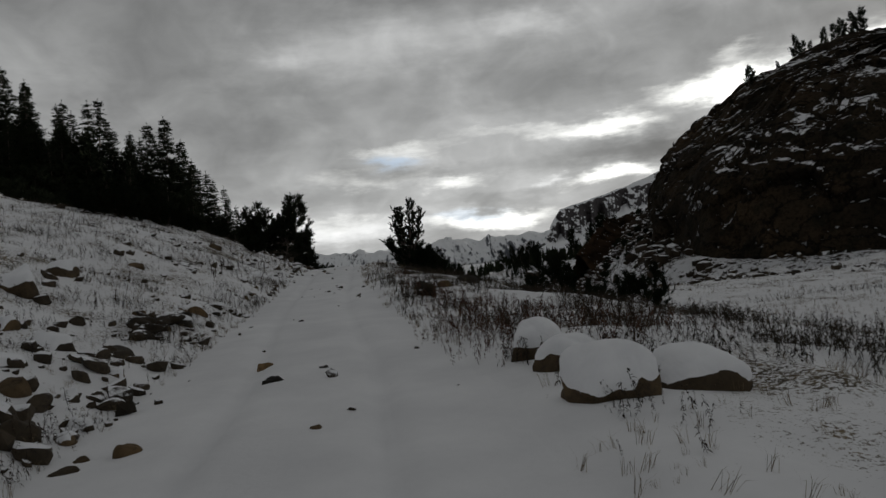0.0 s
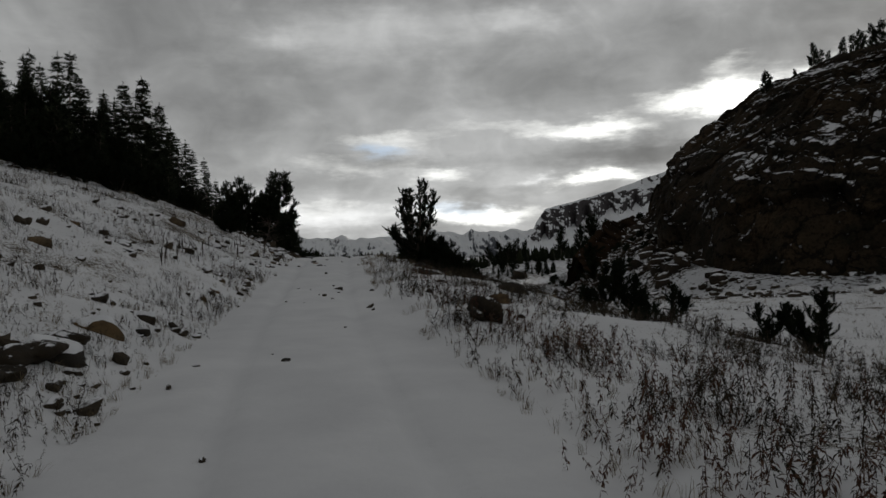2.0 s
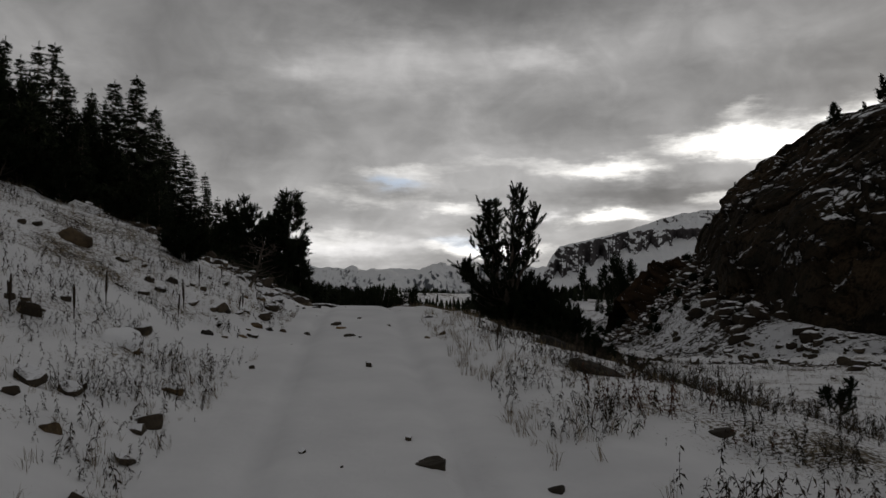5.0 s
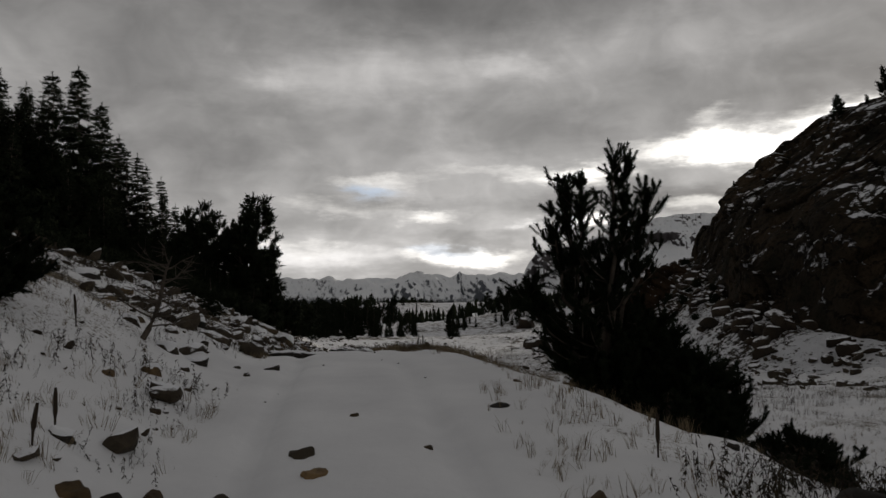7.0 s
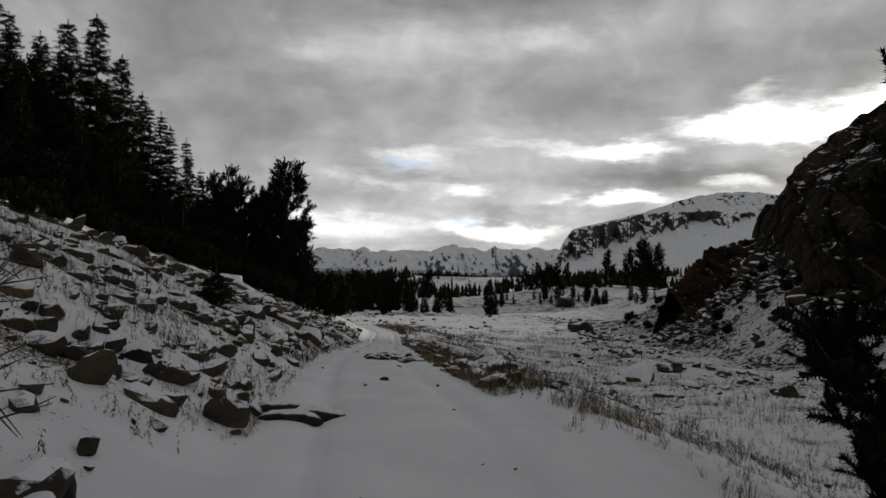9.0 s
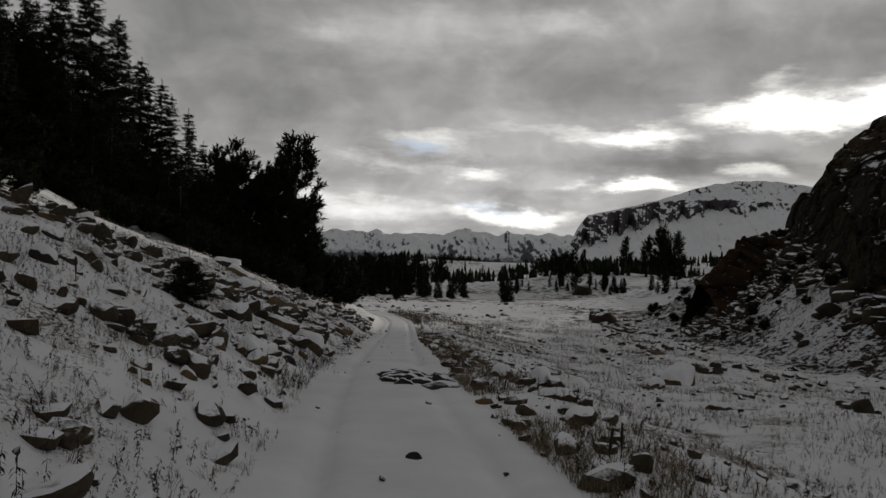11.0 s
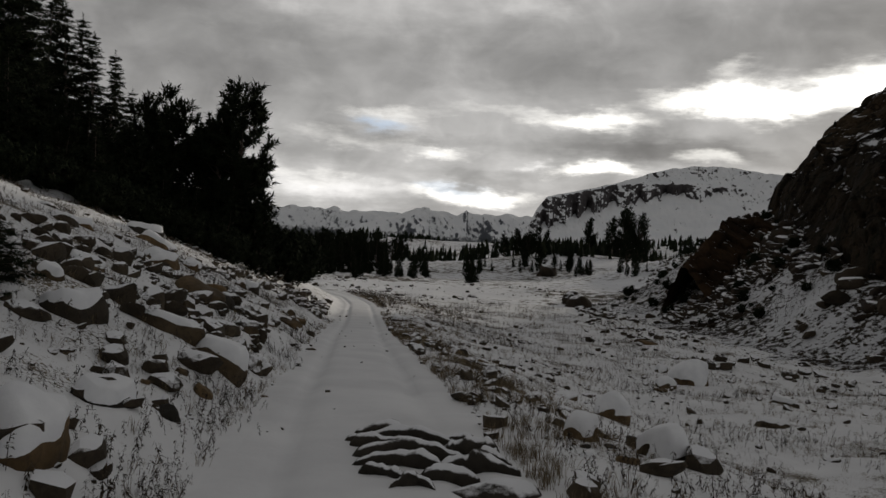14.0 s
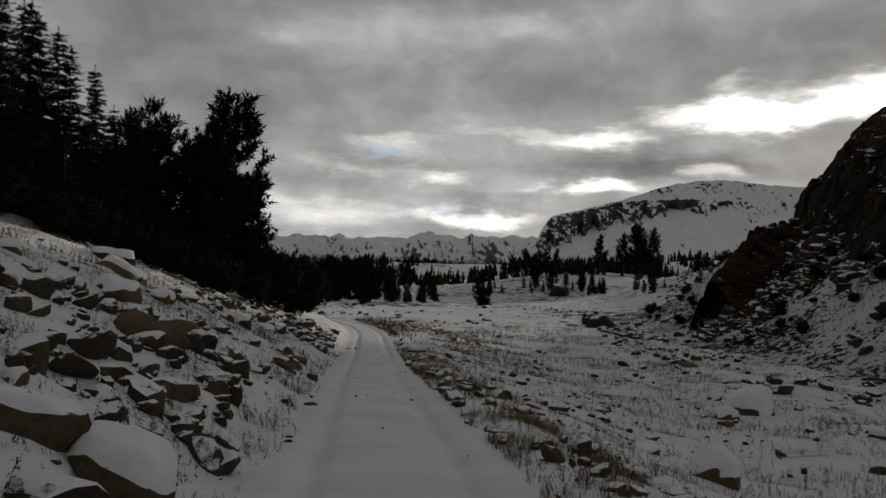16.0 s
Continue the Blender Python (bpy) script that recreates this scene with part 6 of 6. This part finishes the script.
def tuft_template(rng, blades=10):
    tri = []
    for _ in range(blades):
        th, b = rng.uniform(0, 6.28), rng.normal(0, 0.13, 2)
        out = np.array([np.cos(th), np.sin(th), 0]) * rng.uniform(0.1, 0.75)
        a, m = np.array([b[0], b[1], -0.05]), np.array([b[0], b[1], 0]) + out * 0.4 + np.array([0, 0, 0.6])
        e = m + out * 0.6 + np.array([0, 0, rng.uniform(0.0, 0.4)])
        w = np.array([-np.sin(th), np.cos(th), 0]) * 0.011
        tri += [[a - w, a + w, m + w * 0.7], [a - w, m + w * 0.7, m - w * 0.7], [m - w * 0.7, m + w * 0.7, e]]
    return np.array(tri)


def scatter(name, label, category, templates, x, y, size, mat, rng):
    z = land(x, y)
    pos = np.stack([x, y, z - 0.02], -1)
    up = np.stack([rng.normal(0, 0.24, len(x)), rng.normal(0, 0.24, len(x)), np.ones(len(x))], -1)
    v, f = soup(templates, pos, up, size, rng)
    tagged(new(name, mesh_of(name, v, f, [mat], False)), label, category, kind="stuff")


rng4 = np.random.default_rng(21)
WEEDS = [weed_template(rng4) for _ in range(8)]
TUFTS = [tuft_template(rng4) for _ in range(6)]
# right verge of the climb: thick dead weeds
n = 13000
y = rng4.uniform(5, 36, n)
s = rng4.uniform(0.0, 1, n) ** 0.9 * 11 + 0.15
x = road_x(y) + half_width(y) + s
keep = rng4.uniform(-0.1, 1, n) < (-0.12 + 2.3 * octaves(x, y, 1.7, 3, 41)) * np.interp(s, [0, 0.6, 6, 11], [0.5, 1, 1, 0.5]) * np.interp(y, [5, 28, 32, 36], [1, 1, 0.4, 0.1])
scatter("verge_weeds", "thicket of withered dark brown weed stalks", "weeds", WEEDS, x[keep], y[keep], (0.07 + 0.34 * rng4.uniform(0, 1, keep.sum()) ** 1.5) * (0.85 + 0.75 * octaves(x[keep], y[keep], 1.1, 2, 42)).clip(0.35, 1.6), WEED, rng4)
# left bank: sparse weeds
n = 26000
y = 3 + 77 * rng4.uniform(0, 1, n) ** 1.2
s = rng4.uniform(0.0, 1, n) ** 1.3 * 14 + 0.1
x = road_x(y) - half_width(y) - s
keep = rng4.uniform(0, 1, n) < 0.36 + 1.2 * octaves(x, y, 1.8, 3, 43)
scatter("bank_weeds", "withered weed stalks in the snowy bank", "weeds", WEEDS, x[keep], y[keep], 0.07 + 0.26 * rng4.uniform(0, 1, keep.sum()) ** 1.5, WEED, rng4)
n = 20000
y = rng4.uniform(3, 90, n)
s = rng4.uniform(0.0, 1, n) ** 1.3 * 16 + 0.05
x = road_x(y) - half_width(y) - s
keep = rng4.uniform(0, 1, n) < 0.62 + 0.9 * octaves(x, y, 1.6, 3, 45)
scatter("bank_grass", "tufts of dead straw-coloured grass on the bank", "grass", TUFTS, x[keep], y[keep], rng4.uniform(0.05, 0.19, keep.sum()), STRAW, rng4)
# right side past the crest: straw grass
n = 26000
y = rng4.uniform(4, 130, n)
s = rng4.uniform(0.0, 1, n) ** 1.5 * 30 + 0.05
x = road_x(y) + half_width(y) + s
keep = rng4.uniform(0, 1, n) < (0.36 + 1.2 * octaves(x, y, 2.4, 3, 47))
scatter("meadow_grass", "dead grass tufts sticking out of the valley snow", "grass", TUFTS, x[keep], y[keep], rng4.uniform(0.07, 0.22, keep.sum()) * np.interp(y[keep], [0, 60, 130], [1, 1.2, 1.9]), STRAW, rng4)
n = 24000
y = rng4.uniform(44, 140, n)
s = rng4.uniform(0.0, 1, n) ** 1.4 * 26 + 0.3
x = road_x(y) + half_width(y) + s
keep = rng4.uniform(0, 1, n) < 0.4 + 1.1 * octaves(x, y, 3.5, 3, 49)
scatter("meadow_weeds", "dark dead weeds in the valley snow", "weeds", WEEDS, x[keep], y[keep], rng4.uniform(0.1, 0.3, keep.sum()) * np.interp(y[keep], [44, 80, 140], [1, 1.2, 2.2]), WEED, rng4)


# strip of dead grass and weeds along the edge of the descending track
n = 6000
y = rng4.uniform(43, 84, n)
s = rng4.uniform(0.0, 1, n) ** 1.4 * 1.8
x = road_x(y) + half_width(y) + s
keep = octaves(x, y, 1.5, 3, 55) > 0.0
scatter("edge_grass", "dead straw grass along the edge of the track", "grass", TUFTS, x[keep], y[keep], rng4.uniform(0.08, 0.24, keep.sum()), STRAW, rng4)
n = 2400
y = rng4.uniform(43, 84, n)
s = rng4.uniform(0.0, 1, n) ** 1.2 * 2.4
x = road_x(y) + half_width(y) + s
keep = octaves(x, y, 1.4, 3, 57) > 0.1
scatter("edge_weeds", "dark dead weeds along the edge of the track", "weeds", WEEDS, x[keep], y[keep], rng4.uniform(0.1, 0.3, keep.sum()), WEED, rng4)


def clumps(centres, per, spread_, size, name, label, mat, seed):
    rng = np.random.default_rng(seed)
    c = np.repeat(np.array(centres), per, 0)
    x, y = c[:, 0] + rng.normal(0, spread_, len(c)), c[:, 1] + rng.normal(0, spread_ * 1.3, len(c))
    scatter(name, label, "weeds", WEEDS, x, y, rng.uniform(*size, len(c)), mat, rng)


HEATH = material("dark_heath", varied([(0.0, (0.012, 0.010, 0.007)), (0.7, (0.03, 0.024, 0.015)), (1.0, (0.06, 0.045, 0.025))]), 0.9)
RUSSET = material("russet_weed", varied([(0.0, (0.04, 0.018, 0.012)), (0.7, (0.085, 0.04, 0.025)), (1.0, (0.13, 0.075, 0.045))]), 0.85)
clumps([(-0.6, 18.75), (-0.35, 18.9), (-5.26, 18.72), (-5.41, 14.2), (-5.33, 15.7), (-5.19, 12.7), (-5.3, 15.1), (-5.5, 16.4), (-5.34, 17.2), (-9.15, 48.4), (-9.9, 49.3), (-6.2, 20.5), (-5.3, 13.4), (-5.45, 14.9), (-5.35, 13.9)], 70, 0.25, (0.05, 0.18),
       "heath_clumps", "dark heath tussocks overhanging the cut bank", HEATH, 3)
clumps([(0.55, 13.8), (-0.24, 18.6), (0.2, 12.1), (1.66, 14.9), (1.2, 18.0), (0.39, 15.5), (0.03, 17.2), (-0.25, 19.0), (-0.74, 20.9), (0.44, 11.9), (-1.0, 23.4), (2.4, 16.5), (-1.3, 27.0), (0.9, 9.6), (1.3, 10.9), (2.3, 11.6), (2.0, 9.2), (2.9, 10.3), (3.4, 12.6), (0.7, 10.9), (3.0, 14.0)], 34, 0.34, (0.15, 0.42),
       "russet_clumps", "dense clumps of russet dead weeds", RUSSET, 4)


ty = rng4.uniform(5, 46, 280)
tx = road_x(ty) - half_width(ty) - 0.3 - 8 * rng4.uniform(0, 1, 280) ** 1.2
clumps(np.stack([tx, ty], -1), 26, 0.16, (0.05, 0.2), "bank_tussocks", "dark frostbitten tussocks in the snowy bank", HEATH, 11)
ty = rng4.uniform(6, 34, 170)
tx = road_x(ty) + half_width(ty) + 0.5 + 9 * rng4.uniform(0, 1, 170)
clumps(np.stack([tx, ty], -1), 30, 0.2, (0.1, 0.36), "verge_tussocks", "dark dead tussocks among the weeds of the verge", HEATH, 12)
ty = rng4.uniform(44, 92, 280)
tx = road_x(ty) - half_width(ty) - 0.2 - 11 * rng4.uniform(0, 1, 280) ** 1.2
clumps(np.stack([tx, ty], -1), 24, 0.18, (0.06, 0.24), "slide_tussocks", "dark dead tussocks between the boulders", HEATH, 13)


# low scrub along the wet channels of the flat below the dome
n = 22000
x, y = rng4.uniform(3, 48, n), rng4.uniform(12, 84, n)
keep = (dome_inside(x, y) < 0.5) & (x > road_x(y) + 4.5) & (rng4.uniform(0, 1, n) < 2.0 * (octaves(x * 0.3 + 0.1 * y, y, 3.2, 3, 53) - 0.24))
scatter("channel_scrub", "low dark scrub and rushes along snowed-in channels", "scrub", WEEDS, x[keep], y[keep], rng4.uniform(0.12, 0.42, keep.sum()), HEATH, rng4)
# brown scrub between the rocks of the talus
n = 26000
x, y = rng4.uniform(14, 46, n), rng4.uniform(100, 165, n)
d = dome_inside(x, y)
want = np.interp(d, [-26, -20, -6, 0], [0.05, 0.25, 0.5, 0.6]) * np.interp(y, [100, 118, 150, 165], [0.25, 1, 1, 0.4])
keep = (d < 1.5) & (rng4.uniform(0, 1, n) < want * (0.15 + 1.3 * octaves(x, y, 7, 3, 51)))
scatter("talus_scrub", "dark brown frostbitten scrub on the talus", "scrub", WEEDS, x[keep], y[keep], rng4.uniform(0.25, 0.75, keep.sum()), HEATH, rng4)


def mullein(x, y, high, lean):
    """A single dead seed spike: bare stem below, rough club above."""
    t = np.linspace(0, 1, 9)
    p = np.stack([lean * t ** 2, 0 * t, t * high - 0.03], -1)
    r = np.interp(t, [0, 0.4, 0.5, 0.8, 1], [0.009, 0.008, 0.015, 0.018, 0.008]) * (1 + 0.15 * np.sin(t * 40))
    v, f = tubes([p], [r], 6)
    ob = new("seed_stalk", mesh_of("seed_stalk", v, f, [WEED], False))
    ob.matrix_basis = pose(x, y, float(land(np.array([x]), np.array([y]))[0]), 0, 0, (x * 97 + y * 31) % 360)
    tagged(ob, "single dark dead seed stalk standing in snow", "plant", "dead seed stalks")


STALKS = [(-8.21, 28.19), (-8.07, 27.96), (-7.35, 24.38), (-7.23, 23.82), (-7.65, 26.19), (-7.48, 31.89), (-8.68, 24.23), (-7.89, 29.94), (-8.03, 26.52), (-8.13, 27.82), (-7.85, 25.64), (-7.72, 28.69),
          (-7.39, 31.37), (-7.83, 32.88), (-7.98, 34.28), (-8.28, 36.91), (-6.93, 33.5), (-2.49, 30.68), (-1.19, 31.37), (-2.54, 33.69), (-6.89, 33.1), (-11.81, 51.21), (-4.03, 46.78), (-4.16, 46.72)]
for k, (x, y) in enumerate(STALKS):
    mullein(x, y, 0.3 + 0.2 * ((k * 37) % 10) / 10, 0.03 * (k % 3 - 1))
